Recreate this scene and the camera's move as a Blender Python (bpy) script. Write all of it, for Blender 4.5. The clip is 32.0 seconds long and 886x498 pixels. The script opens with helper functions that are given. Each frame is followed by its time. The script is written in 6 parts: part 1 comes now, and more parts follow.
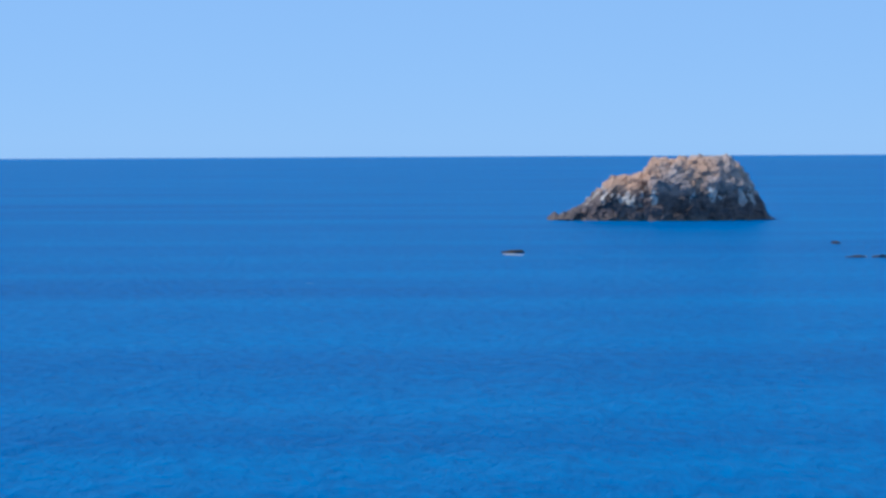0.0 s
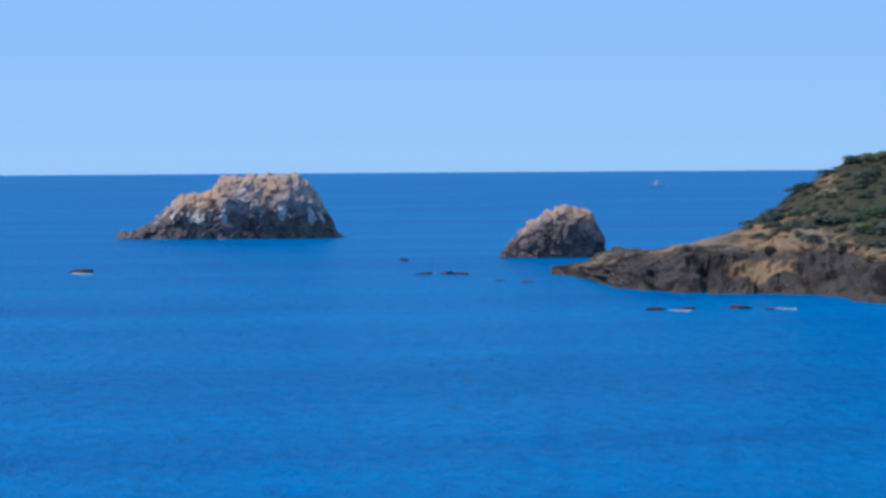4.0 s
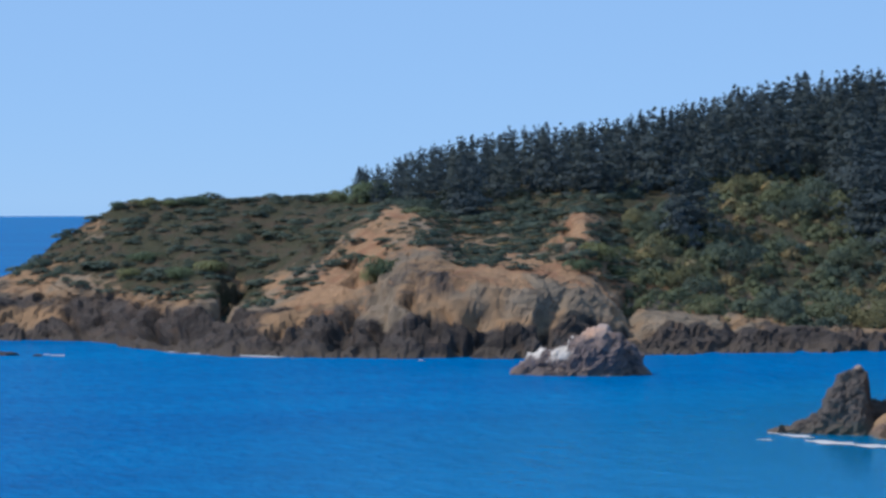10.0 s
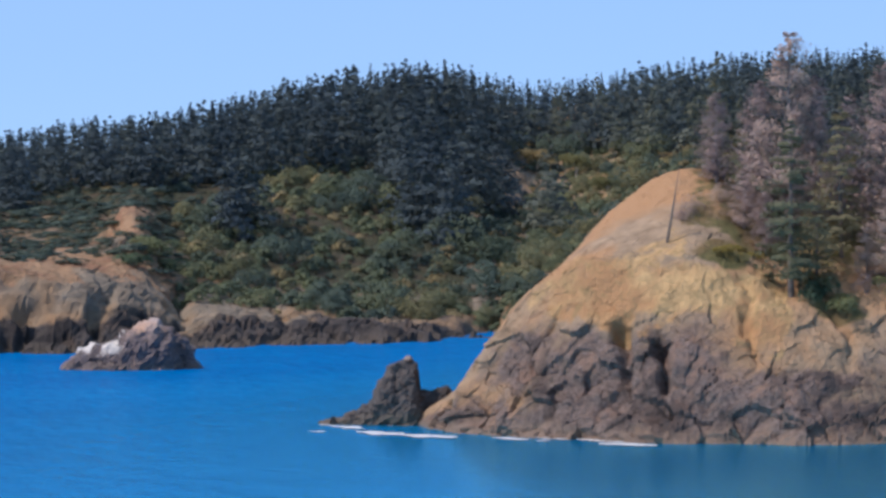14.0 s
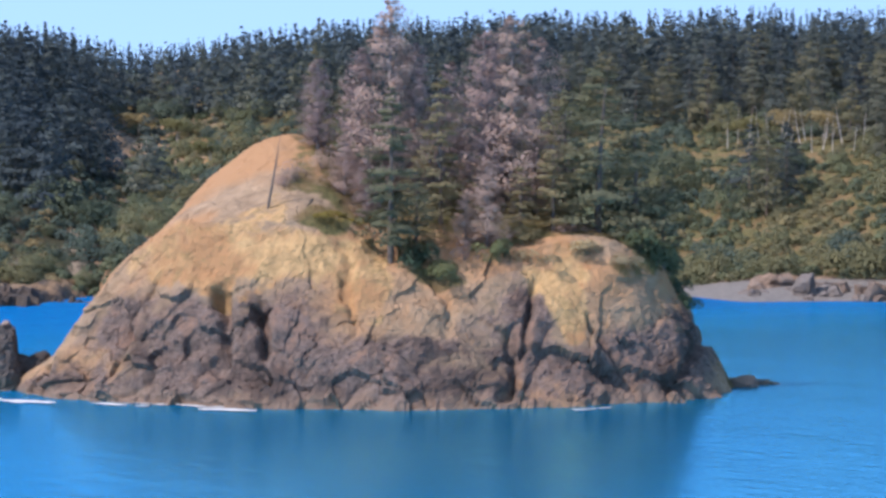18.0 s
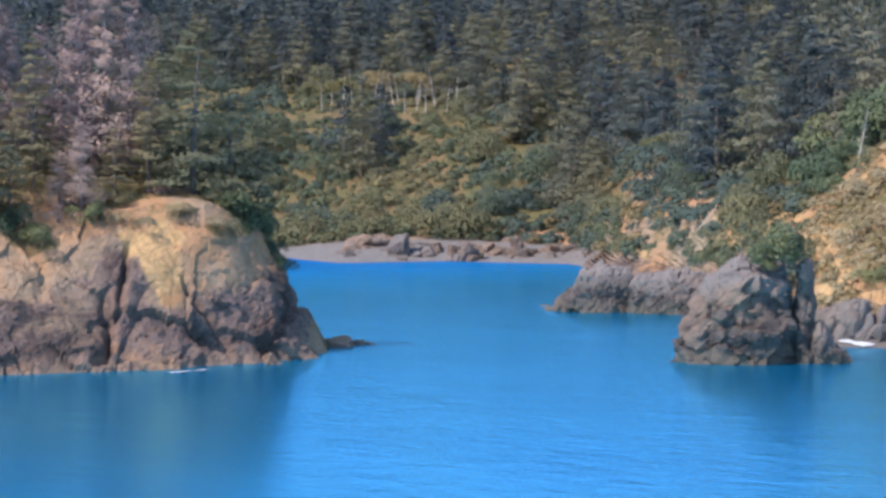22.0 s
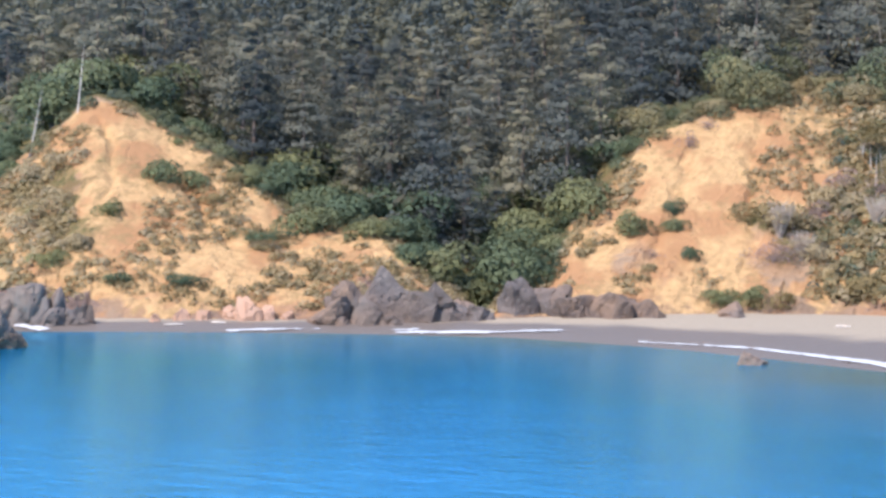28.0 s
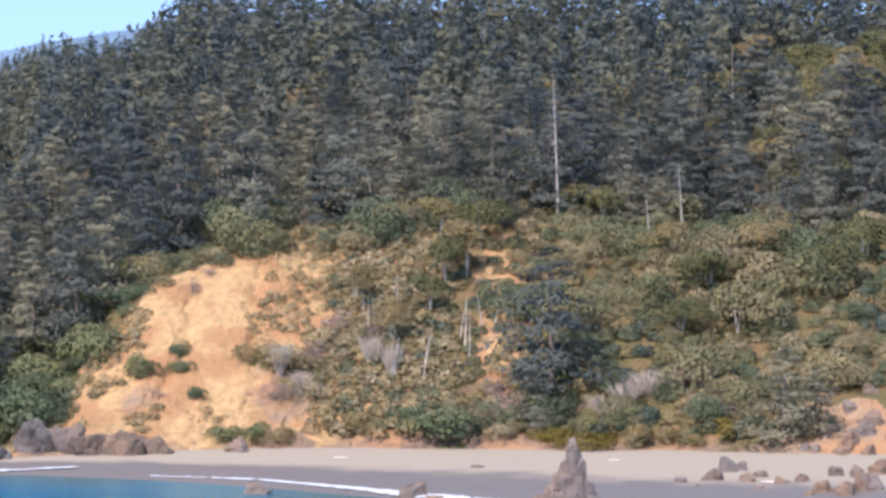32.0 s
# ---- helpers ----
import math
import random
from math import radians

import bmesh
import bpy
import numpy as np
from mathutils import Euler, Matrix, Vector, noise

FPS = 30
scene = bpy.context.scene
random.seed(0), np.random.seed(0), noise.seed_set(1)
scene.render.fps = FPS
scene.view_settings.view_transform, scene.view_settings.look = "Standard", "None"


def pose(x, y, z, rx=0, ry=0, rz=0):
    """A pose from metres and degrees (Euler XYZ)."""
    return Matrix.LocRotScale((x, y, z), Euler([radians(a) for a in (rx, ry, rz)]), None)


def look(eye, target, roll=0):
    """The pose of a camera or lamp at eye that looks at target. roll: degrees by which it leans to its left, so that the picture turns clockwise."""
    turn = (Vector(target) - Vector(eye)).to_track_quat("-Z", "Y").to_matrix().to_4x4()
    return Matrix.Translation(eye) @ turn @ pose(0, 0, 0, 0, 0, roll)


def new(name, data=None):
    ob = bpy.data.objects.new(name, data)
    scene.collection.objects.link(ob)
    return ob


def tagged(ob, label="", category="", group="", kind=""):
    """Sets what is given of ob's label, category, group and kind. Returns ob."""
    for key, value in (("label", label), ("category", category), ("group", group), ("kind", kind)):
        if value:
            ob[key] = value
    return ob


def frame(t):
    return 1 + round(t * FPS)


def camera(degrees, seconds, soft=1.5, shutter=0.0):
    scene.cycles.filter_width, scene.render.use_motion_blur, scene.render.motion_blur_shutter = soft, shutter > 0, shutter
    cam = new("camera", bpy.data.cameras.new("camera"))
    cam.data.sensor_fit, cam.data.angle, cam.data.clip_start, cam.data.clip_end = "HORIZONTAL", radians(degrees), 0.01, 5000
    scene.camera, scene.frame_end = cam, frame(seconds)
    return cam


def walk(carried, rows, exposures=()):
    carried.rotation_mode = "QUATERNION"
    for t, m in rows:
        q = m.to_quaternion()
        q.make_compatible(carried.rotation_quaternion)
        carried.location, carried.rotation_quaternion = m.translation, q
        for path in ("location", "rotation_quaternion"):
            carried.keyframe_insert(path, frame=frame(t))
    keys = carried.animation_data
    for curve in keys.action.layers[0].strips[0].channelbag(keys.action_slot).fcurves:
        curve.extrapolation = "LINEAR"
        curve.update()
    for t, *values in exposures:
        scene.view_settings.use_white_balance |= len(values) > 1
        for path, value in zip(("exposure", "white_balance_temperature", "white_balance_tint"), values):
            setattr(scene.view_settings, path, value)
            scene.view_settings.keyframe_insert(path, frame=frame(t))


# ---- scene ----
# A slow pan from a bluff lookout; the final backing away imitates zooming out.
EYE_Z = 25.0
cam = camera(16.05, 32.0, soft=3.1)
# seconds, bearing, tilt and roll in degrees, metres drawn back along the bearing
PAN = [
    (0.0, 0.000, -1.975, -0.290, 0.0),
    (0.5, 1.611, -1.974, -0.333, 0.0),
    (1.0, 2.826, -1.958, -0.376, 0.0),
    (1.5, 3.693, -1.910, -0.418, 0.0),
    (2.0, 4.498, -1.863, -0.461, 0.0),
    (2.5, 5.303, -1.800, -0.442, 0.0),
    (4.5, 8.911, -1.653, -0.365, 0.0),
    (5.0, 10.153, -1.622, -0.336, 0.0),
    (5.5, 11.432, -1.602, -0.338, 0.0),
    (6.0, 12.734, -1.585, -0.362, 0.0),
    (6.5, 13.959, -1.516, -0.359, 0.0),
    (7.0, 15.119, -1.431, -0.330, 0.0),
    (7.5, 16.185, -1.333, -0.257, 0.0),
    (8.0, 17.211, -1.229, -0.198, 0.0),
    (8.5, 18.210, -1.116, -0.124, 0.0),
    (9.0, 19.192, -1.019, -0.140, 0.0),
    (9.5, 20.163, -0.946, -0.098, 0.0),
    (10.0, 21.138, -0.909, -0.138, 0.0),
    (10.5, 22.106, -0.902, -0.223, 0.0),
    (11.0, 23.074, -0.911, -0.295, 0.0),
    (11.5, 24.041, -0.930, -0.379, 0.0),
    (12.0, 25.044, -0.960, -0.418, 0.0),
    (12.5, 26.091, -0.991, -0.461, 0.0),
    (13.0, 27.159, -1.021, -0.504, 0.0),
    (13.5, 28.236, -1.047, -0.444, 0.0),
    (14.0, 29.317, -1.072, -0.395, 0.0),
    (14.5, 30.399, -1.115, -0.340, 0.0),
    (15.0, 31.467, -1.181, -0.244, 0.0),
    (15.5, 32.477, -1.268, -0.126, 0.0),
    (17.5, 35.777, -1.620, 0.166, 0.0),
    (18.0, 36.589, -1.716, 0.191, 0.0),
    (18.5, 37.498, -1.819, 0.201, 0.0),
    (19.0, 38.441, -1.926, 0.225, 0.0),
    (19.5, 39.382, -2.034, 0.246, 0.0),
    (20.0, 40.316, -2.143, 0.229, 0.0),
    (20.5, 41.245, -2.238, 0.190, 0.0),
    (21.0, 42.161, -2.311, 0.155, 0.0),
    (21.5, 43.060, -2.365, 0.121, 0.0),
    (22.0, 43.968, -2.397, 0.080, 0.0),
    (22.5, 44.888, -2.411, 0.021, 0.0),
    (23.0, 45.868, -2.429, 0.013, 0.0),
    (23.5, 46.915, -2.446, -0.021, 0.0),
    (24.0, 48.037, -2.475, -0.019, 0.0),
    (24.5, 49.219, -2.510, -0.001, 0.0),
    (25.0, 50.475, -2.553, -0.014, 0.0),
    (25.5, 51.802, -2.596, 0.019, 0.0),
    (27.5, 57.516, -2.655, 0.177, 0.0),
    (28.0, 58.948, -2.649, 0.190, 0.0),
    (28.5, 60.367, -2.638, 0.171, 0.0),
    (29.0, 61.779, -2.619, 0.147, 0.0),
    (29.5, 63.174, -2.597, 0.108, 0.0),
    (30.0, 64.414, -2.508, 0.095, 0.0),
    (30.5, 65.477, -2.153, 0.036, 0.0),
    (31.0, 66.351, -1.251, -0.058, 0.0),
    (31.5, 67.222, -0.412, -0.244, 7.0),
    (32.0, 68.240, 0.038, -0.352, 22.5),
]


def stand(bearing, tilt, roll, back):
    b, e = radians(bearing), radians(tilt)
    eye = Vector((-back * math.sin(b), -back * math.cos(b), EYE_Z))
    ahead = Vector((math.sin(b) * math.cos(e), math.cos(b) * math.cos(e), math.sin(e)))
    return look(eye, eye + ahead * 100, roll)


walk(cam, [(t, stand(b, e, r, k)) for t, b, e, r, k in PAN],
     [(0.0, -0.1, 5650, 9), (5.0, -0.06, 5750, 9), (9.0, -0.05, 5950, 10), (13.0, 0.05, 6150, 16), (18.0, 0.57, 6150, 20), (25.0, 0.74, 6100, 20), (28.0, 0.86, 6200, 21), (30.0, 0.84, 6250, 22), (32.0, 0.8, 6250, 24)])

# ---- light ----
SUN_BEARING, SUN_HEIGHT = -80.0, 52.0
world = bpy.data.worlds.new("sky")
scene.world = world
world.use_nodes = True
wn = world.node_tree
sky = wn.nodes.new("ShaderNodeTexSky")
sky.sky_type = "NISHITA"
sky.sun_disc = False
sky.sun_elevation, sky.sun_rotation = radians(SUN_HEIGHT), radians(SUN_BEARING)
sky.air_density, sky.dust_density, sky.ozone_density = 0.5, 0.0, 10.0
haze = wn.nodes.new("ShaderNodeMix")
haze.data_type = "RGBA"
haze.inputs[0].default_value = 0.75
haze.inputs[7].default_value = (3.1, 5.1, 7.9, 1)
wn.links.new(sky.outputs[0], haze.inputs[6])
wn.links.new(haze.outputs[2], wn.nodes["Background"].inputs[0])
wn.nodes["Background"].inputs[1].default_value = 0.113
sun = new("sun", bpy.data.lights.new("sun", "SUN"))
sun.data.energy, sun.data.angle, sun.data.color = 4.2, radians(0.5), (1.0, 0.92, 0.80)
sb, se = radians(SUN_BEARING), radians(SUN_HEIGHT)
sun.matrix_world = look((math.sin(sb) * math.cos(se) * 100, math.cos(sb) * math.cos(se) * 100, math.sin(se) * 100), (0, 0, 0))

# ---- helpers of this scene ----
RNG = np.random.default_rng(7)


def at(bearing, distance, height=0.0):
    b = radians(bearing)
    return Vector((distance * math.sin(b), distance * math.cos(b), height))


def _lattice(ix, iy, iz, seed):
    h = (ix * 374761393 + iy * 668265263 + iz * 2147483647 + seed * 1274126177) & 0xFFFFFFFF
    h = ((h ^ (h >> 13)) * 1274126177) & 0xFFFFFFFF
    return ((h ^ (h >> 16)) & 0xFFFF) / 65535.0


def value_noise(p, seed=0):
    """Smooth noise from 0 to 1 at an array of points."""
    i = np.floor(p).astype(np.int64)
    f = p - i
    f = f * f * (3 - 2 * f)
    out = np.zeros(len(p))
    for dx in (0, 1):
        for dy in (0, 1):
            for dz in (0, 1):
                w = (f[:, 0] if dx else 1 - f[:, 0]) * (f[:, 1] if dy else 1 - f[:, 1]) * (f[:, 2] if dz else 1 - f[:, 2])
                out += w * _lattice(i[:, 0] + dx, i[:, 1] + dy, i[:, 2] + dz, seed)
    return out


def fractal(p, octaves=4, seed=0):
    out, amp, total = np.zeros(len(p)), 1.0, 0.0
    for o in range(octaves):
        out += amp * value_noise(p * 2.03 ** o + 17.3 * o, seed + o)
        total += amp
        amp *= 0.52
    return out / total - 0.5


def ridged(p, octaves=4, seed=0):
    out, amp, total = np.zeros(len(p)), 1.0, 0.0
    for o in range(octaves):
        out += amp * (1 - np.abs(2 * value_noise(p * 2.1 ** o + 9.7 * o, seed + o) - 1))
        total += amp
        amp *= 0.5
    return out / total - 0.6


def facets(p, seed=0):
    """Broken rock: every point lies on the tilted face of its nearest scattered block."""
    i = np.floor(p).astype(np.int64)
    best, val = np.full(len(p), 9.0), np.zeros(len(p))
    for dx in (-1, 0, 1):
        for dy in (-1, 0, 1):
            for dz in (-1, 0, 1):
                a, b, c = i[:, 0] + dx, i[:, 1] + dy, i[:, 2] + dz
                off = np.stack([a + _lattice(a, b, c, seed), b + _lattice(a, b, c, seed + 1), c + _lattice(a, b, c, seed + 2)], 1) - p
                d = (off ** 2).sum(1)
                near = d < best
                face = np.stack([_lattice(a, b, c, seed + k) - 0.5 for k in (4, 5, 6)], 1)
                best[near] = d[near]
                val[near] = (0.9 * (_lattice(a, b, c, seed + 3) - 0.5) + 1.3 * (face * off).sum(1))[near]
    return val


def cracks(p, seed=0):
    """Thin winding lines, 1 in a crack and 0 away from it."""
    return (1 - np.abs(2 * value_noise(p + 0.5 * np.stack([fractal(p * 1.7, 3, seed + 1), fractal(p * 1.7, 3, seed + 2), fractal(p * 1.7, 3, seed + 3)], 1), seed) - 1)) ** 14


def mesh_of(name, verts, faces, material, smooth=False, cover=None, tint=None, normals=None):
    """A mesh from an array of points and an array of triangles or quads."""
    me = bpy.data.meshes.new(name)
    faces = np.asarray(faces, dtype=np.int32)
    n, k = faces.shape
    me.vertices.add(len(verts))
    me.vertices.foreach_set("co", np.asarray(verts, dtype=np.float32).ravel())
    me.loops.add(n * k)
    me.loops.foreach_set("vertex_index", faces.ravel())
    me.polygons.add(n)
    me.polygons.foreach_set("loop_start", np.arange(0, n * k, k, dtype=np.int32))
    me.polygons.foreach_set("loop_total", np.full(n, k, dtype=np.int32))
    me.polygons.foreach_set("use_smooth", np.full(n, smooth, dtype=bool))
    if cover is not None:
        a = me.color_attributes.new("cover", "FLOAT_COLOR", "POINT")
        a.data.foreach_set("color", np.concatenate([cover, np.ones((len(cover), 1))], 1).astype(np.float32).ravel())
    if tint is not None:
        me.attributes.new("tint", "FLOAT", "POINT").data.foreach_set("value", np.asarray(tint, dtype=np.float32))
    me.update(calc_edges=True)
    if normals is not None:
        me.normals_split_custom_set_from_vertices(normals)
    me.materials.append(material)
    return me


def part_mesh(name, me, parent=None, label=""):
    ob = new(name, me)
    if parent:
        ob.parent = parent
    return tagged(ob, label)


def thing(name, m, label, category, group="", kind=""):
    ob = new(name)
    ob.matrix_world = m
    ob.empty_display_size = 0.5
    return tagged(ob, label, category, group, kind)


# ---- materials ----
def material(name):
    m = bpy.data.materials.new(name)
    m.use_nodes = True
    return m, m.node_tree.nodes, m.node_tree.links, m.node_tree.nodes["Principled BSDF"]


def noise_node(nodes, links, scale, detail=4.0, rough=0.6, vector=None):
    n = nodes.new("ShaderNodeTexNoise")
    n.inputs["Scale"].default_value, n.inputs["Detail"].default_value, n.inputs["Roughness"].default_value = scale, detail, rough
    if vector is None:
        g = nodes.new("ShaderNodeNewGeometry")
        vector = g.outputs["Position"]
    links.new(vector, n.inputs["Vector"])
    return n.outputs["Fac"]


def ramp(nodes, links, fac, *stops):
    r = nodes.new("ShaderNodeValToRGB")
    while len(r.color_ramp.elements) < len(stops):
        r.color_ramp.elements.new(0.5)
    for e, (pos, col) in zip(r.color_ramp.elements, stops):
        e.position, e.color = pos, (*col, 1)
    links.new(fac, r.inputs[0])
    return r.outputs[0]


def blend(nodes, links, fac, a, b, how="MIX"):
    m = nodes.new("ShaderNodeMix")
    m.data_type, m.blend_type = "RGBA", how
    for sock, v in ((m.inputs[0], fac), (m.inputs[6], a), (m.inputs[7], b)):
        if isinstance(v, (int, float)):
            sock.default_value = v
        elif isinstance(v, tuple):
            sock.default_value = (*v, 1)
        else:
            links.new(v, sock)
    return m.outputs[2]


def maths(nodes, links, op, a, b=0.0, c=0.0):
    m = nodes.new("ShaderNodeMath")
    m.operation = op
    for sock, v in zip(m.inputs, (a, b, c)):
        if isinstance(v, (int, float)):
            sock.default_value = v
        else:
            links.new(v, sock)
    return m.outputs[0]


def step_between(nodes, links, x, lo, hi):
    r = nodes.new("ShaderNodeMapRange")
    r.interpolation_type = "SMOOTHSTEP"
    r.inputs[1].default_value, r.inputs[2].default_value = lo, hi
    links.new(x, r.inputs[0])
    return r.outputs[0]


def bump(nodes, links, bsdf, height, strength, distance):
    b = nodes.new("ShaderNodeBump")
    b.inputs["Strength"].default_value, b.inputs["Distance"].default_value = strength, distance
    links.new(height, b.inputs["Height"])
    links.new(b.outputs[0], bsdf.inputs["Normal"])


def land_material(name, dark, pale, soil, grass):
    """Cliff ground: dark rock, pale rock, bare soil and dry grass by the cover attribute, with ragged borders."""
    m, n, l, b = material(name)
    att = n.new("ShaderNodeAttribute")
    att.attribute_name = "cover"
    sep = n.new("ShaderNodeSeparateColor")
    l.new(att.outputs["Color"], sep.inputs[0])
    big, mid, fine = noise_node(n, l, 0.09, 3), noise_node(n, l, 0.45, 5, 0.65), noise_node(n, l, 2.2, 6, 0.7)
    wob = maths(n, l, "ADD", maths(n, l, "MULTIPLY_ADD", big, 1.0, -0.5), maths(n, l, "MULTIPLY_ADD", mid, 1.1, -0.55))
    geo = n.new("ShaderNodeNewGeometry")
    stretch = n.new("ShaderNodeMapping")
    stretch.inputs["Scale"].default_value = (1, 1, 0.18)
    l.new(geo.outputs["Position"], stretch.inputs[0])
    streak = noise_node(n, l, 0.9, 4, 0.6, stretch.outputs[0])
    darkc = ramp(n, l, fine, (0.32, tuple(0.4 * x for x in dark)), (0.5, dark), (0.7, tuple(1.7 * x for x in dark)))
    darkc = blend(n, l, step_between(n, l, noise_node(n, l, 0.3, 4, 0.7), 0.5, 0.66), darkc, (dark[0] * 1.5, dark[1] * 1.25, dark[2] * 1.05))
    darkc = blend(n, l, maths(n, l, "MULTIPLY", streak, 0.5), darkc, tuple(0.6 * d + 0.25 * p for d, p in zip(dark, pale)))
    drip = n.new("ShaderNodeMapping")
    drip.inputs["Scale"].default_value = (1, 1, 0.4)
    l.new(geo.outputs["Position"], drip.inputs[0])
    darkc = blend(n, l, maths(n, l, "MULTIPLY", step_between(n, l, noise_node(n, l, 0.16, 5, 0.62, drip.outputs[0]), 0.47, 0.6), 0.75), darkc, tuple(0.42 * x for x in dark))
    # a tan band of barnacles and weed along the waterline
    height = n.new("ShaderNodeSeparateXYZ")
    l.new(geo.outputs["Position"], height.inputs[0])
    tide = step_between(n, l, maths(n, l, "ADD", height.outputs["Z"], maths(n, l, "MULTIPLY_ADD", mid, 5.0, -2.5)), 2.0, 0.4)
    darkc = blend(n, l, maths(n, l, "MULTIPLY", tide, 0.65), darkc, (dark[0] * 1.5, dark[1] * 1.4, dark[2] * 1.15))
    palec = ramp(n, l, mid, (0.3, tuple(0.62 * x for x in pale)), (0.55, pale), (0.75, tuple(min(1, 1.3 * x) for x in pale)))
    palec = blend(n, l, step_between(n, l, noise_node(n, l, 0.06, 3), 0.42, 0.6), palec, (pale[0] * 1.15, pale[1] * 0.92, pale[2] * 0.72))
    soil2 = (soil[0] * 0.8, soil[1] * 0.68, soil[2] * 0.68)
    soilc = ramp(n, l, streak, (0.3, tuple(0.75 * x for x in soil)), (0.5, soil), (0.75, tuple(min(1, 1.2 * x) for x in soil)))
    soilc = blend(n, l, step_between(n, l, noise_node(n, l, 0.13, 3), 0.45, 0.62), soilc, soil2)
    grassc = ramp(n, l, fine, (0.3, tuple(0.5 * x for x in grass)), (0.5, grass), (0.72, (grass[0] * 1.9, grass[1] * 1.6, grass[2] * 1.3)))
    grassc = blend(n, l, step_between(n, l, noise_node(n, l, 0.22, 4, 0.65), 0.44, 0.62), grassc, (grass[0] * 1.5, grass[1] * 1.12, grass[2] * 1.25))
    rockmix = step_between(n, l, maths(n, l, "ADD", sep.outputs[0], wob), 0.25, 0.75)
    soilmix = step_between(n, l, maths(n, l, "ADD", sep.outputs[1], wob), 0.38, 0.62)
    grassmix = step_between(n, l, maths(n, l, "ADD", sep.outputs[2], wob), 0.38, 0.62)
    col = blend(n, l, rockmix, palec, darkc)
    col = blend(n, l, soilmix, col, soilc)
    col = blend(n, l, grassmix, col, grassc)
    tuft = step_between(n, l, maths(n, l, "ADD", noise_node(n, l, 0.8, 5, 0.7), maths(n, l, "MULTIPLY_ADD", big, 0.5, -0.25)), 0.52, 0.66)
    col = blend(n, l, maths(n, l, "MULTIPLY", maths(n, l, "MULTIPLY", tuft, soilmix), 0.75), col, tuple(0.5 * q + 0.35 * g for q, g in zip(soil, grass)))
    l.new(col, b.inputs["Base Color"])
    b.inputs["Roughness"].default_value = 0.92
    b.inputs["Specular IOR Level"].default_value = 0.15
    bump(n, l, b, maths(n, l, "ADD", mid, maths(n, l, "MULTIPLY", fine, 0.5)), 1.0, 0.9)
    return m


def leaf_material(name, low, mid, high, by_island=False):
    m, n, l, b = material(name)
    if by_island:
        r = n.new("ShaderNodeAttribute")
        r.attribute_name = "tint"
        r = maths(n, l, "MULTIPLY_ADD", r.outputs["Fac"], 0.75, maths(n, l, "MULTIPLY", noise_node(n, l, 0.05, 2), 0.25))
    else:
        r = n.new("ShaderNodeObjectInfo").outputs["Random"]
    base = ramp(n, l, r, (0.2, low), (0.5, mid), (0.8, high))
    tone = ramp(n, l, noise_node(n, l, 0.6, 3, 0.6), (0.3, (0.72, 0.74, 0.8)), (0.5, (1, 1, 1)), (0.72, (1.3, 1.22, 1.08)))
    col = blend(n, l, 1.0, base, tone, "MULTIPLY")
    l.new(col, b.inputs["Base Color"])
    b.inputs["Roughness"].default_value = 0.8
    b.inputs["Specular IOR Level"].default_value = 0.2
    glow = n.new("ShaderNodeBsdfTranslucent")
    l.new(col, glow.inputs[0])
    both = n.new("ShaderNodeMixShader")
    both.inputs[0].default_value = 0.38
    l.new(b.outputs[0], both.inputs[1])
    l.new(glow.outputs[0], both.inputs[2])
    l.new(both.outputs[0], n["Material Output"].inputs["Surface"])
    return m


def plain_material(name, col, rough=0.8, var=0.35, scale=3.0):
    m, n, l, b = material(name)
    f = noise_node(n, l, scale, 5, 0.65)
    l.new(ramp(n, l, f, (0.3, tuple((1 - var) * c for c in col)), (0.7, tuple(min(1, (1 + var) * c) for c in col))), b.inputs["Base Color"])
    b.inputs["Roughness"].default_value = rough
    bump(n, l, b, f, 0.4, 0.1)
    return m


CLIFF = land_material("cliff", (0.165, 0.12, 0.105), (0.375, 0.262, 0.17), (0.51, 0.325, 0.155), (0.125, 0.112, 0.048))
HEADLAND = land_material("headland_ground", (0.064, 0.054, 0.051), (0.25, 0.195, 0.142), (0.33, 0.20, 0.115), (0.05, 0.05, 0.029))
STACK = land_material("sea_stack_rock", (0.165, 0.13, 0.125), (0.46, 0.36, 0.32), (0.66, 0.60, 0.54), (0.24, 0.18, 0.10))
BOULDER = land_material("boulder_rock", (0.10, 0.083, 0.076), (0.23, 0.198, 0.18), (0.42, 0.36, 0.3), (0.14, 0.13, 0.06))
# haze and shadow fill are put into these lighter, bluer tints
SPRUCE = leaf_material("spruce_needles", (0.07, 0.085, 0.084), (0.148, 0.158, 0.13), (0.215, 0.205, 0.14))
# distance haze is painted in: the darker tints lean blue
HAZY_SPRUCE = leaf_material("hazy_spruce_needles", (0.058, 0.08, 0.093), (0.105, 0.128, 0.12), (0.185, 0.18, 0.11), True)
# low tint carries some blue haze in its colour
SHRUB = leaf_material("shrub_leaves", (0.09, 0.122, 0.1), (0.135, 0.158, 0.09), (0.225, 0.20, 0.11), True)
BUSH = leaf_material("bush_leaves", (0.098, 0.138, 0.085), (0.138, 0.172, 0.095), (0.19, 0.205, 0.102))
DRY_SCRUB = leaf_material("dry_scrub_leaves", (0.22, 0.175, 0.09), (0.29, 0.235, 0.125), (0.40, 0.33, 0.205), True)
DRY = leaf_material("dry_brush_leaves", (0.24, 0.19, 0.09), (0.31, 0.25, 0.13), (0.40, 0.335, 0.21))
GORSE = leaf_material("yellow_shrub_leaves", (0.16, 0.13, 0.03), (0.20, 0.16, 0.038), (0.25, 0.195, 0.05))
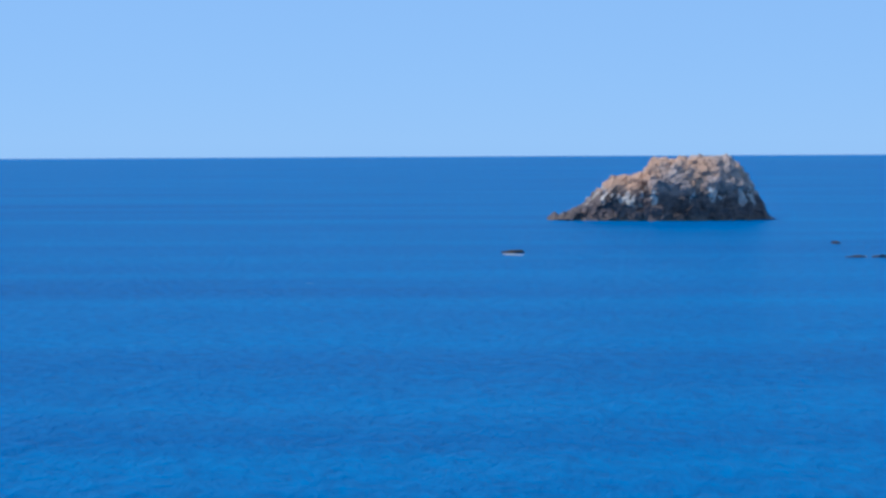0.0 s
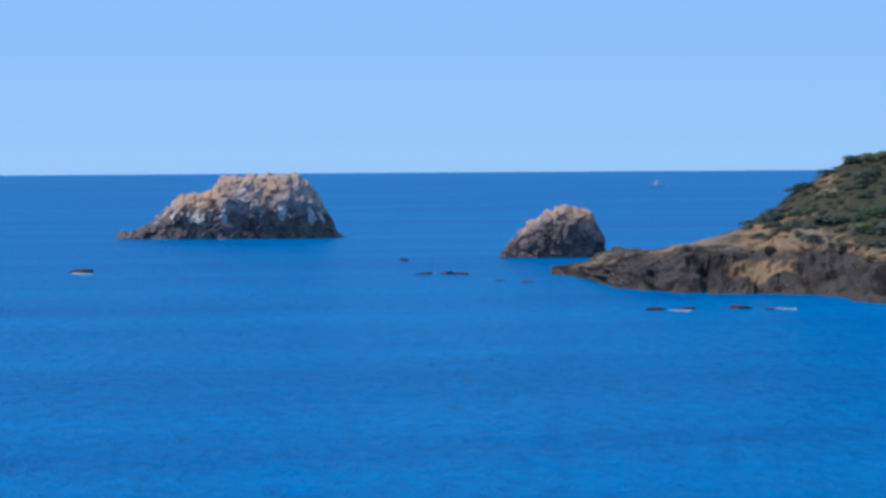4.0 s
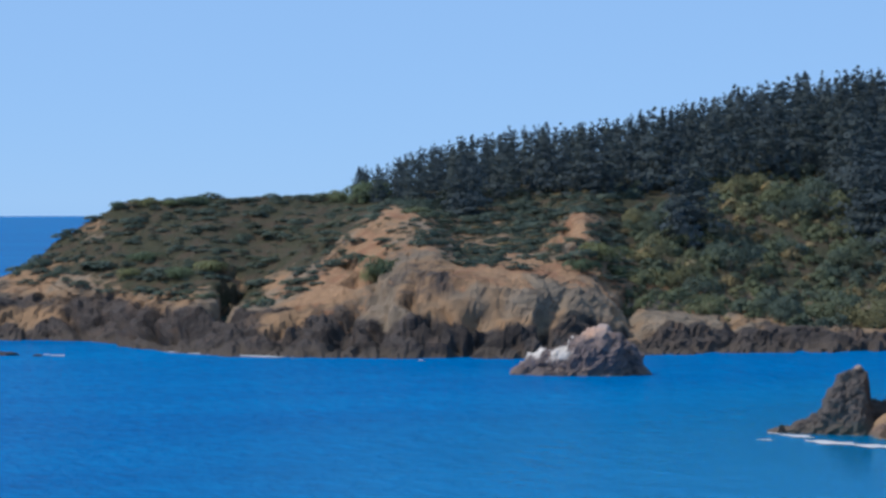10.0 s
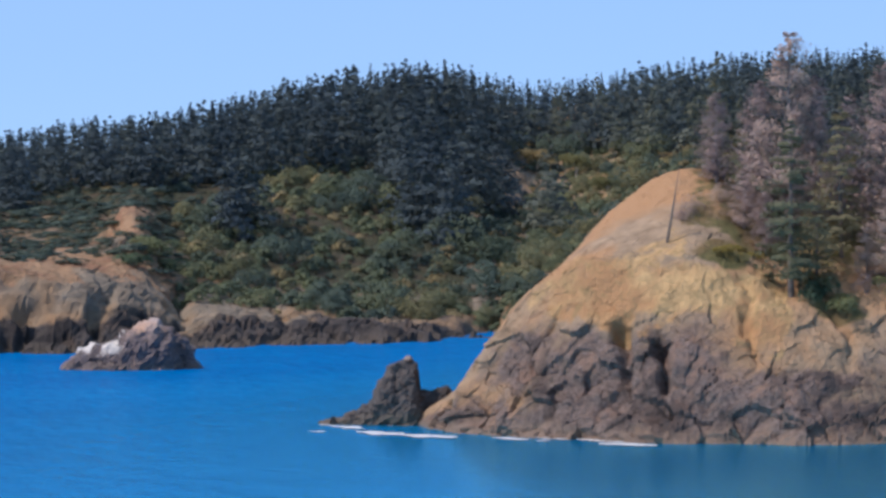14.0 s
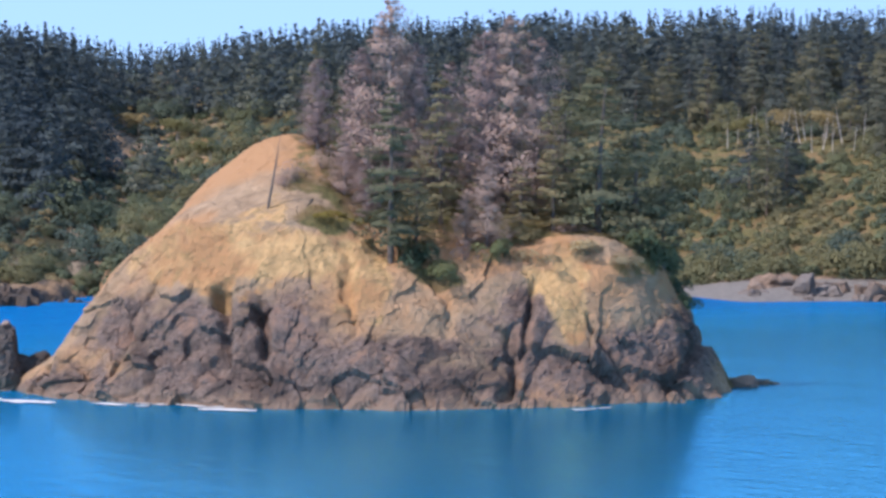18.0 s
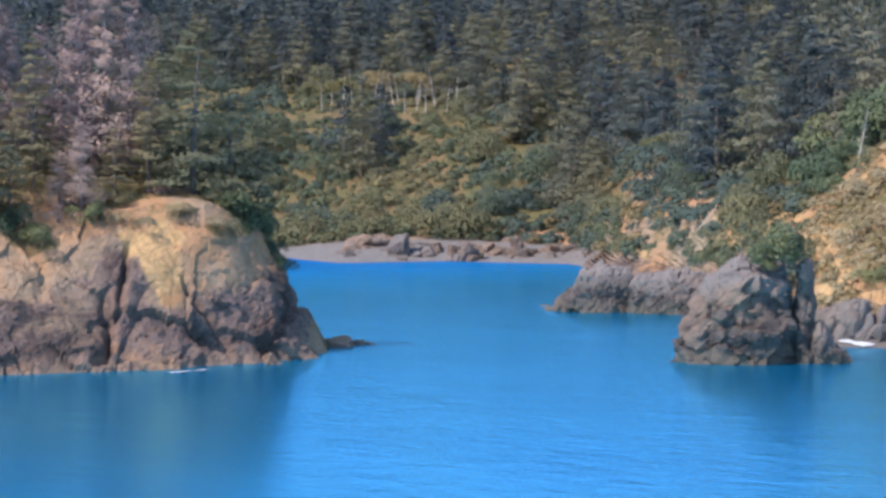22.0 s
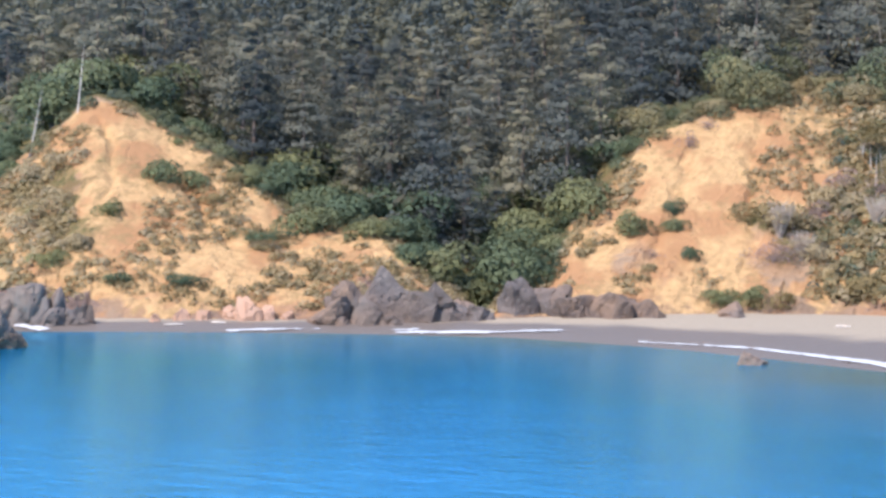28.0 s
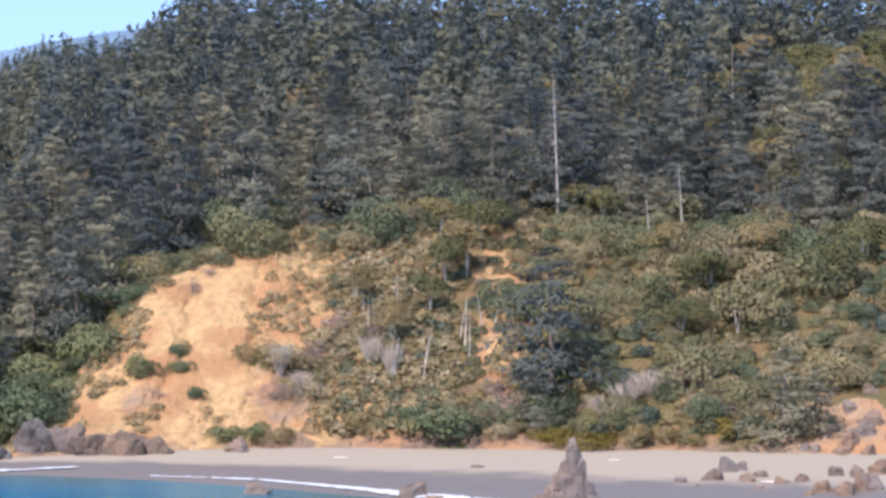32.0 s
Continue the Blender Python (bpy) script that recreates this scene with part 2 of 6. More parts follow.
DEAD = leaf_material("dead_needles", (0.30, 0.225, 0.21), (0.37, 0.275, 0.25), (0.42, 0.31, 0.255))
ISLE_LEAF = leaf_material("islet_spruce_needles", (0.135, 0.14, 0.085), (0.19, 0.175, 0.10), (0.25, 0.21, 0.115))
WET_ROCK = land_material("wet_rock", (0.028, 0.024, 0.023), (0.07, 0.055, 0.045), (0.1, 0.08, 0.06), (0.05, 0.05, 0.03))
BARK = plain_material("bark", (0.14, 0.11, 0.09), 0.9, 0.4, 4)
GREY_BARK = plain_material("dead_bark", (0.27, 0.215, 0.19), 0.9, 0.35, 4)
PALE_WOOD = plain_material("weathered_wood", (0.52, 0.46, 0.40), 0.8, 0.3, 4)
FOAM = plain_material("foam", (0.46, 0.47, 0.48), 0.7, 0.08, 2)


def water_material():
    m, n, l, b = material("sea_water")
    geo = n.new("ShaderNodeNewGeometry")
    mp = n.new("ShaderNodeMapping")
    mp.inputs["Rotation"].default_value = (0, 0, radians(25))
    mp.inputs["Scale"].default_value = (1.0, 0.45, 1.0)
    l.new(geo.outputs["Position"], mp.inputs[0])
    swell, chop = noise_node(n, l, 0.05, 4, 0.6, mp.outputs[0]), noise_node(n, l, 0.5, 5, 0.65, mp.outputs[0])
    wind = n.new("ShaderNodeMapping")
    wind.inputs["Scale"].default_value = (0.22, 1.0, 1.0)
    l.new(geo.outputs["Position"], wind.inputs[0])
    broad = noise_node(n, l, 0.016, 5, 0.62, wind.outputs[0])
    # the sheltered bay lies to the right of the islet, out to its beaches
    dist = n.new("ShaderNodeVectorMath")
    dist.operation = "DISTANCE"
    dist.inputs[1].default_value = (300, 170, 0)
    l.new(geo.outputs["Position"], dist.inputs[0])
    bay = step_between(n, l, dist.outputs["Value"], 262, 135)
    deep = ramp(n, l, broad, (0.34, (0.0, 0.09, 0.28)), (0.68, (0.0, 0.137, 0.37)))
    # light and shade of the ripples painted into the colour by wave height
    deep = blend(n, l, 1.0, deep, ramp(n, l, chop, (0.36, (0.8, 0.83, 0.86)), (0.5, (1, 1, 1)), (0.64, (1.15, 1.15, 1.12))), "MULTIPLY")
    # shallow-water teal, darkened to paint in the slope's reflection
    shoal_reflection = n.new("ShaderNodeAttribute")
    shoal_reflection.attribute_name = "tint"
    shoal_reflection = shoal_reflection.outputs["Fac"]
    l.new(blend(n, l, shoal_reflection, blend(n, l, bay, deep, (0.0, 0.16, 0.36)), (0.075, 0.118, 0.118)), b.inputs["Base Color"])
    b.inputs["Specular IOR Level"].default_value = 0.1
    b.inputs["Roughness"].default_value = 0.26
    b.inputs["IOR"].default_value = 1.055
    bump(n, l, b, maths(n, l, "MULTIPLY", maths(n, l, "MULTIPLY_ADD", swell, 2.5, chop), maths(n, l, "MULTIPLY_ADD", bay, -0.6, 1.0)), 0.9, 1.2)
    # calmer water mirrors the shore; a blue cast is put into the reflection
    mirror = n.new("ShaderNodeBsdfGlossy")
    l.new(blend(n, l, shoal_reflection, (0.27, 0.76, 1.0), (0.5, 0.74, 0.78)), mirror.inputs["Color"])
    mirror.inputs["Roughness"].default_value = 0.14
    small = n.new("ShaderNodeBump")
    small.inputs["Strength"].default_value, small.inputs["Distance"].default_value = 0.38, 0.38
    l.new(maths(n, l, "MULTIPLY_ADD", swell, 1.5, chop), small.inputs["Height"])
    l.new(small.outputs[0], mirror.inputs["Normal"])
    both = n.new("ShaderNodeMixShader")
    l.new(maths(n, l, "MULTIPLY", maths(n, l, "MULTIPLY", bay, 0.8), maths(n, l, "MULTIPLY_ADD", shoal_reflection, -0.6, 1.0)), both.inputs[0])
    l.new(b.outputs[0], both.inputs[1])
    l.new(mirror.outputs[0], both.inputs[2])
    l.new(both.outputs[0], n["Material Output"].inputs["Surface"])
    return m


SEA = water_material()


def sand_material():
    m, n, l, b = material("beach_sand")
    att = n.new("ShaderNodeAttribute")
    att.attribute_name = "cover"
    sep = n.new("ShaderNodeSeparateColor")
    l.new(att.outputs["Color"], sep.inputs[0])
    mid, fine = noise_node(n, l, 0.15, 4), noise_node(n, l, 3, 6)
    wet = step_between(n, l, maths(n, l, "ADD", sep.outputs[0], maths(n, l, "MULTIPLY_ADD", mid, 0.3, -0.15)), 0.42, 0.58)
    dry = ramp(n, l, fine, (0.3, (0.24, 0.198, 0.142)), (0.7, (0.305, 0.252, 0.185)))
    l.new(blend(n, l, wet, dry, (0.125, 0.102, 0.085)), b.inputs["Base Color"])
    l.new(maths(n, l, "MULTIPLY_ADD", wet, -0.35, 0.9), b.inputs["Roughness"])
    bump(n, l, b, fine, 0.4, 0.1)
    return m


SAND = sand_material()

# ---- land by bearing (degrees), distance and height (metres) from the lookout, fitted to the camera's view ----
SHORE = [
    (9.8, 668, 0.0), (10.15, 655, 0.0), (11, 590, 0.0), (12.5, 566, 0.0), (14, 567, 0.0), (15, 553, 0.0), (16, 520, 0.0), 
    (17.3, 505, 0.0), (19.4, 495, 0.0), (22.4, 490, 0.0), (24.9, 501, 0.0), (27, 513, 0.0), (28.4, 514, 0.0), 
    (29.9, 528, 0.0), (34, 545, 0.0), (38, 560, 0.0), (41, 562, 0.0), (42, 541, 0.0), (44, 548, 0.0), (46.4, 538, 0.0), 
    (47.2, 480, 0.0), (48, 415, 0.0), (49, 385, 0.0), (50, 362, 0.0), (51.2, 347, 0.0), (57, 343, 0.0), (60, 338, 0.0), 
    (62.5, 326, 0.0), (64.6, 312, 0.0), (66.7, 297, 0.0), (69.7, 279, 0.0), (72.4, 267, 0.0), (79, 245, 0.0), 
]
LEDGE = [
    (9.8, 672, 0.0), (10.15, 662, 1.0), (11, 600, 4.0), (12.2, 580, 6.8), (13.7, 582, 6.7), (15, 572, 7.0), (16.5, 530, 5.6), 
    (19.9, 510, 6.3), (20.4, 510, 11.2), (21.4, 506, 12.4), (22.75, 506, 10.6), (24.3, 514, 5.7), (25.5, 520, 4.6), 
    (27.1, 530, 3.2), (29.4, 535, 1.6), (30.5, 545, 3.0), (38, 575, 3.0), (41, 585, 0.9), (42.7, 570, 3.0), (44.3, 575, 3.0), 
    (46.4, 560, 1.9), (47.2, 500, 3.0), (49, 405, 3.0), (50, 380, 3.0), (51.2, 356, 1.6), (52.7, 352, 0.9), (57, 350, 1.2), 
    (60, 348, 1.5), (65.6, 354, 1.3), (70, 347, 1.3), (74, 340, 1.4), (79, 332, 1.5), 
]
CLIFF_WEST = [
    (9.8, 680, 0.5), (10.15, 672, 1.5), (11, 612, 4.7), (12.8, 592, 9.5), (13.5, 595, 11.5), (15.5, 565, 9.0), 
    (16.9, 545, 9.6), (17.8, 545, 6.6), (18.5, 545, 11.5), (20.1, 560, 22.2), (20.8, 560, 22.2), (21.4, 540, 14.4), 
    (23, 545, 15.3), (23.7, 560, 22.1), (24.5, 545, 9.5), (27.1, 555, 5.2), (29.4, 560, 3.5), (31.2, 565, 9.0), 
    (34, 580, 6.0), (41, 600, 3.0), (44.3, 592, 6.0), (46.4, 580, 6.0), (48, 480, 12.4), (49, 440, 12.7), (50, 410, 10.7), 
    (50.85, 400, 14.5), (51.7, 400, 19.5), (52.5, 402, 25.9), (53.2, 402, 25.6), (54, 398, 21.7), (55, 390, 17.5), 
    (56.3, 378, 11.0), (57, 372, 9.2), 
]
CLIFF_EAST = [
    (57.8, 370, 9.4), (58.4, 366, 6.9), (58.6, 364, 4.6), (59.7, 362, 2.2), (60.15, 366, 3.9), (60.9, 368, 4.4), 
    (61.1, 372, 8.8), (61.9, 382, 14.9), (62.7, 392, 21.3), (64, 398, 24.4), (65.1, 402, 26.3), (66.6, 404, 25.7), 
    (69.2, 405, 28.5), (69.7, 405, 28.5), (71, 402, 25.0), (74, 395, 21.6), (79, 390, 21.6), 
]
CLIFF_TOP = CLIFF_WEST + CLIFF_EAST
WOOD_FOOT = [
    (9.8, 690, 0.0), (10.3, 670, 2.0), (10.84, 655, 5.3), (11.9, 640, 5.4), (12.3, 630, 6.5), (13.5, 612, 11.6), 
    (14.5, 618, 19.2), (15.3, 622, 24.4), (16.6, 625, 25.6), (19.5, 628, 25.5), (20.8, 630, 25.8), (22.5, 630, 25.5), 
    (24, 630, 27.2), (27, 640, 26.7), (29.4, 655, 26.1), (31, 690, 17.8), (33, 690, 23.8), (38, 690, 27.4), (41, 680, 22.6), 
    (44, 680, 26.2), (46.4, 660, 27.3), (48, 590, 22.9), (49.4, 540, 22.2), (51, 500, 25.9), (52.5, 470, 29.1), 
    (54, 465, 27.4), (56, 455, 21.0), (57.5, 440, 18.9), (59, 430, 13.7), (60.5, 430, 19.7), (62, 435, 27.3), 
    (64, 440, 31.1), (69.5, 450, 33.6), (72, 445, 32.8), (79, 440, 32.7), 
]
RIDGE = [
    (9.8, 700, -1.0), (12.3, 660, 1.0), (14.5, 650, 14.0), (15.3, 655, 21.6), (16.6, 660, 22.6), (19, 660, 23.6), 
    (19.9, 660, 23.1), (21, 680, 28.4), (22.5, 690, 32.2), (24, 705, 33.4), (25.5, 725, 38.5), (27.1, 755, 44.7), 
    (28.5, 785, 48.3), (29.4, 800, 49.2), (30.2, 840, 48.0), (31, 880, 46.5), (32, 880, 49.2), (33.5, 880, 52.3), 
    (35, 890, 55.4), (37, 900, 56.7), (40.5, 900, 59.1), (43.7, 900, 58.9), (47, 860, 59.3), (52, 780, 58.7), 
    (57, 720, 59.3), (59.7, 680, 59.9), (60.8, 650, 62.9), (62.4, 610, 61.8), (64, 570, 64.4), (67.8, 560, 63.9), 
    (70, 560, 63.5), (79, 560, 63.5), 
]
BEHIND = [(b, d + 160, z - 22) for b, d, z in RIDGE]
ISLE_FRONT = [
    (28.7, 340, -3.0), (28.9, 334, 0.0), (29.6, 322, 0.0), (31.2, 315, 0.0), (32.9, 309, 0.0), (36, 307, 0.0), 
    (39, 311, 0.0), (41, 318, 0.0), (41.85, 328, 0.0), (42.1, 334, -3.0), 
]
ISLE_TOP = [
    (28.7, 341, -3.0), (28.9, 336, 0.5), (29.6, 326, 4.1), (29.9, 327, 7.3), (30.8, 328, 13.9), (31.8, 326, 18.1), 
    (32.9, 324, 17.9), (33.9, 323, 18.2), (34.9, 322, 16.5), (35.5, 319, 12.6), (37, 324, 14.6), (38, 325, 15.4), 
    (38.5, 326, 15.9), (39.5, 328, 16.3), (40.4, 331, 14.1), (41, 333, 9.3), (41.3, 334, 5.2), (41.7, 336, 1.5), 
    (41.85, 338, 0.3), (42.1, 340, -3.0), 
]
ISLE_CREST = [
    (28.7, 343, -3.0), (28.9, 340, 0.5), (29.6, 336, 3.5), (30.8, 340, 13.4), (31.3, 342, 15.6), (31.8, 345, 19.0), 
    (32.5, 346, 23.3), (33.5, 346, 27.1), (34.3, 346, 27.4), (35, 345, 24.4), (36.5, 344, 22.0), (38, 343, 20.8), 
    (39, 342, 19.0), (40, 342, 14.8), (40.7, 343, 13.0), (41, 344, 8.8), (41.3, 344, 4.6), (41.7, 345, 1.0), 
    (41.85, 346, 0.0), (42.1, 346, -3.0), 
]
ISLE_BACK = [
    (28.7, 345, -3.0), (30, 360, -2.0), (33, 378, -2.0), (38, 376, -2.0), (41, 360, -2.0), (42.1, 348, -3.0), 
]
SEABED = [(b, d - 12, -4.0) for b, d, z in SHORE]
ISLE_BED = [(b, d - 6, -4.0) for b, d, z in ISLE_FRONT]



def along(table, b):
    """A view-fitted curve at the bearings b: distance and height, slightly rounded."""
    t = np.array(table)
    out = []
    for k in (1, 2):
        acc = 0
        for s, w in ((-0.18, 0.25), (0, 0.5), (0.18, 0.25)):
            acc = acc + w * np.interp(b + s, t[:, 0], t[:, k])
        out.append(acc)
    return out


def grid_faces(rows, cols):
    i = np.arange(rows * cols).reshape(rows, cols)
    return np.stack([i[:-1, :-1], i[:-1, 1:], i[1:, 1:], i[1:, :-1]], -1).reshape(-1, 4)


def normals_of(p):
    du, dv = np.gradient(p, axis=1), np.gradient(p, axis=0)
    n = np.cross(du, dv)
    return n / (np.linalg.norm(n, axis=2, keepdims=True) + 1e-9)


class Land:
    """A sheet of land lofted through view-fitted curves, roughened, with a cover of rock, soil and grass."""

    def __init__(self, first, last, step, curves, counts, covers, rough, calm=None, patches=(), gashes=(), stray=0.1, soften=0.55):
        self.b = np.arange(first, last + step / 2, step)
        rings = [along(c, self.b) for c in curves]
        d, z, cov, s, rgh = [], [], [], [], []
        for k, n in enumerate(counts):
            for j in range(n):
                f = j / n
                d.append(rings[k][0] * (1 - f) + rings[k + 1][0] * f)
                z.append(rings[k][1] * (1 - f) + rings[k + 1][1] * f)
                rgh.append(np.interp(k + f, np.arange(len(rough)), rough))
        d.append(rings[-1][0]); z.append(rings[-1][1]); rgh.append(rough[-1])
        self.counts = counts
        self.cum = np.concatenate([[0], np.cumsum(counts)])
        b = np.radians(self.b)[None, :]
        d, z = np.array(d), np.array(z)
        # soften the breaks of the profile a little
        p = np.stack([d * np.sin(b), d * np.cos(b), z], 2)
        lev = np.concatenate([k + np.arange(m) / m for k, m in enumerate(counts)] + [[len(counts)]])
        lev = np.repeat(lev[:, None], len(self.b), 1).ravel() + stray * 2 * fractal(p.reshape(-1, 3) * 0.07, 4, 41) * 2
        self.cover = covers(np.tile(self.b, len(z)), lev).reshape(*z.shape, 3)
        rise = np.degrees(np.arctan2(z - EYE_Z, d))
        wide = np.repeat(self.b[None, :], len(z), 0)
        wob = fractal(p.reshape(-1, 3) * 0.12, 4, 77).reshape(z.shape)
        for pb, pr, wb, wr, kind, amount in patches:
            m = np.exp(-(((wide - pb + 1.0 * wob) / wb) ** 2 + ((rise - pr + 0.9 * wob) / wr) ** 2) ** 1.5) * amount
            for k in range(3):
                goal = 1.0 if k == kind else 0.0
                self.cover[:, :, k] = self.cover[:, :, k] * (1 - m) + goal * m
        n = normals_of(p)
        dent = np.zeros_like(z)
        for gb, gr, g0, g1, gw, gd, lean in gashes:
            mid = (g0 + g1) / 2
            m = np.exp(-((wide - gb - lean * (rise - gr) + 1.3 * wob) / (0.75 * gw)) ** 2) * np.clip(1.3 - ((rise - mid) / (abs(g1 - g0) / 2)) ** 2, 0, 1)
            dent += 0.62 * gd * m * (1 + 2.2 * wob)
        flat = p.reshape(-1, 3)
        rg = np.repeat(np.array(rgh)[:, None], p.shape[1], 1) * (1 - soften * np.clip(self.cover[:, :, 1], 0, 1))
        if calm is not None:
            levels = np.concatenate([k + np.arange(m) / m for k, m in enumerate(counts)] + [[len(counts)]])
            rg = rg * np.array([calm(self.b, s) for s in levels])
        rg = rg.reshape(-1)
        rocky = np.clip(self.cover[:, :, 0].reshape(-1) + 0.2, 0.34, 1)
        warp = flat + 4.0 * np.stack([fractal(flat * 0.12, 2, 5), fractal(flat * 0.12, 2, 6), fractal(flat * 0.12, 2, 7)], 1)
        tilt = np.stack([warp[:, 0] + 0.55 * warp[:, 2], warp[:, 1] + 0.3 * warp[:, 2], warp[:, 2] - 0.6 * warp[:, 0]], 1)
        block = tilt + 1.2 * np.stack([fractal(flat * 0.5, 2, 15), fractal(flat * 0.5, 2, 16), fractal(flat * 0.5, 2, 17)], 1)
        soil_ = np.clip(self.cover[:, :, 1].reshape(-1), 0, 1)
        off = rg * (2.2 * ridged(warp * np.array([0.05, 0.05, 0.045]), 3, 11)
                    + rocky * (1.1 * facets(block * np.array([0.10, 0.10, 0.07]), 31) + 1.1 * facets(block * np.array([0.27, 0.27, 0.2]) + 3, 35)
                               + 0.28 * facets(block * np.array([0.7, 0.7, 0.5]) + 7, 37) + 0.8 * ridged(tilt * np.array([0.10, 0.10, 0.33]), 4, 91))
                    + 1.1 * fractal(flat * 0.3, 4, 23) + 0.8 * ridged(flat * np.array([0.35, 0.35, 0.08]), 3, 61) * soil_)
        off = off - rg * rocky * (0.7 * cracks(tilt * np.array([0.09, 0.09, 0.1]), 71) + 0.12 * cracks(tilt * np.array([0.3, 0.3, 0.55]) + 9, 73))
        off = off - off.mean()
        flat = flat + n.reshape(-1, 3) * (off - dent.reshape(-1))[:, None]
        self.p = flat.reshape(p.shape)

    def mesh(self, name, mat, other=None, split=0.0, low=0, high=None):
        """The sheet, or some of its curves, as a mesh; with another material for bearings under split."""
        rows = slice(self.cum[low], None if high is None else self.cum[high] + 1)
        p = self.p[rows]
        r, c = p.shape[:2]
        me = mesh_of(name, p.reshape(-1, 3), grid_faces(r, c), mat, False, self.cover[rows].reshape(-1, 3))
        if other:
            me.materials.append(other)
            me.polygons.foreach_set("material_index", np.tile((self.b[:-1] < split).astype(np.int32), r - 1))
        return me

    def place(self, bearing, level):
        """The place on the sheet at a bearing and a level counted in curves."""
        k = min(int(level), len(self.counts) - 1)
        row = self.cum[k] + (level - k) * self.counts[k]
        col = np.clip((bearing - self.b[0]) / (self.b[1] - self.b[0]), 0, len(self.b) - 1.001)
        r0, c0 = min(int(row), self.p.shape[0] - 2), int(col)
        fr, fc = row - r0, col - c0
        q = self.p[r0:r0 + 2, c0:c0 + 2]
        return Vector(tuple((q[0, 0] * (1 - fr) + q[1, 0] * fr) * (1 - fc) + (q[0, 1] * (1 - fr) + q[1, 1] * fr) * fc))


def bare_ground(land, bearing, level):
    """How bare of plants the soil is there."""
    k = min(int(level), len(land.counts) - 1)
    row = int(land.cum[k] + (level - k) * land.counts[k])
    col = int(np.clip((bearing - land.b[0]) / (land.b[1] - land.b[0]), 0, len(land.b) - 1))
    c = land.cover[min(row, len(land.cover) - 1), col]
    return c[1] * (1 - 0.6 * c[2])


def on_slope(land, bearing, rise, low=1.0, high=5.3):
    """The place on a land where it rises to that many degrees as seen from the lookout."""
    for lev in np.linspace(low, min(high, len(land.counts) - 0.01), 240):
        q = land.place(bearing, lev)
        if math.degrees(math.atan2(q.z - EYE_Z, math.hypot(q.x, q.y))) >= rise:
            return q
    return q


def bell(x, centre, width):
    return np.exp(-((x - centre) / width) ** 2)


# patches of ground: bearing, rise, half-widths, what it is (0 rock, also painted shade in gullies, 1 bare soil, 2
# grass), how fully
HEAD_PATCHES = [
    (20.18, -0.31, 0.42, 0.13, 1, 1.0), (23.73, -0.38, 0.36, 0.14, 1, 1.0), (19.72, -0.91, 0.33, 0.4, 1, 0.9), (19.25, -1.42, 0.4, 0.4, 1, 0.85), (18.84, -1.83, 0.4, 0.28, 1, 0.75),
    (23.42, -0.81, 0.2, 0.28, 1, 0.9), (21.41, -1.89, 0.9, 0.3, 3, 1.0), (20.18, -1.94, 0.45, 0.35, 3, 1.0), (22.24, -1.58, 0.6, 0.2, 3, 0.9), (24.80, -2.25, 0.7, 0.12, 3, 0.8), (13.70, -2.07, 0.8, 0.15, 3, 0.7), (15.55, -2.33, 0.15, 0.15, 3, 1.0), (18.12, -2.24, 0.5, 0.15, 3, 0.7), (19.25, -2.50, 0.35, 0.3, 0, 1.0), (21.52, -2.56, 0.35, 0.25, 0, 1.0), (21.93, -1.43, 0.6, 0.2, 1, 0.3), (22.96, -1.94, 0.45, 0.16, 1, 0.5), (13.60, -1.50, 0.6, 0.2, 1, 0.4), (16.06, -1.00, 1.1, 0.55, 2, 1.0), (17.50, -1.00, 0.7, 0.6, 2, 1.0), (17.40, -1.42, 0.25, 0.2, 1, 0.6), (14.22, -1.30, 0.4, 0.3, 1, 0.5),
    (17.81, -0.49, 1.2, 0.4, 2, 0.9), (21.52, -0.65, 0.85, 0.3, 1, 0.5), (22.3, -1.25, 1.1, 0.4, 1, 0.45), (22.6, -2.05, 1.2, 0.3, 3, 0.7), (24.5, -1.9, 0.8, 0.3, 3, 0.8), (23.6, -1.35, 0.7, 0.3, 1, 0.45), (26.3, -2.2, 1.2, 0.15, 3, 0.7), (23.0, -0.9, 0.5, 0.25, 2, 0.6), (22.55, -1.32, 0.8, 0.25, 1, 0.4), (10.73, -1.72, 1.0, 0.3, 0, 1.0), (24.49, -1.33, 0.25, 0.5, 1, 0.7), (18.22, -1.42, 0.3, 0.3, 1, 0.6), (23.27, -0.61, 0.25, 0.3, 1, 0.7), (14.73, -0.59, 0.4, 0.3, 1, 0.5), (15.85, -2.28, 0.5, 0.22, 0, 1.0), (20.90, -0.31, 0.8, 0.12, 1, 0.4), (25.51, -2.25, 1.2, 0.12, 1, 0.4),
]
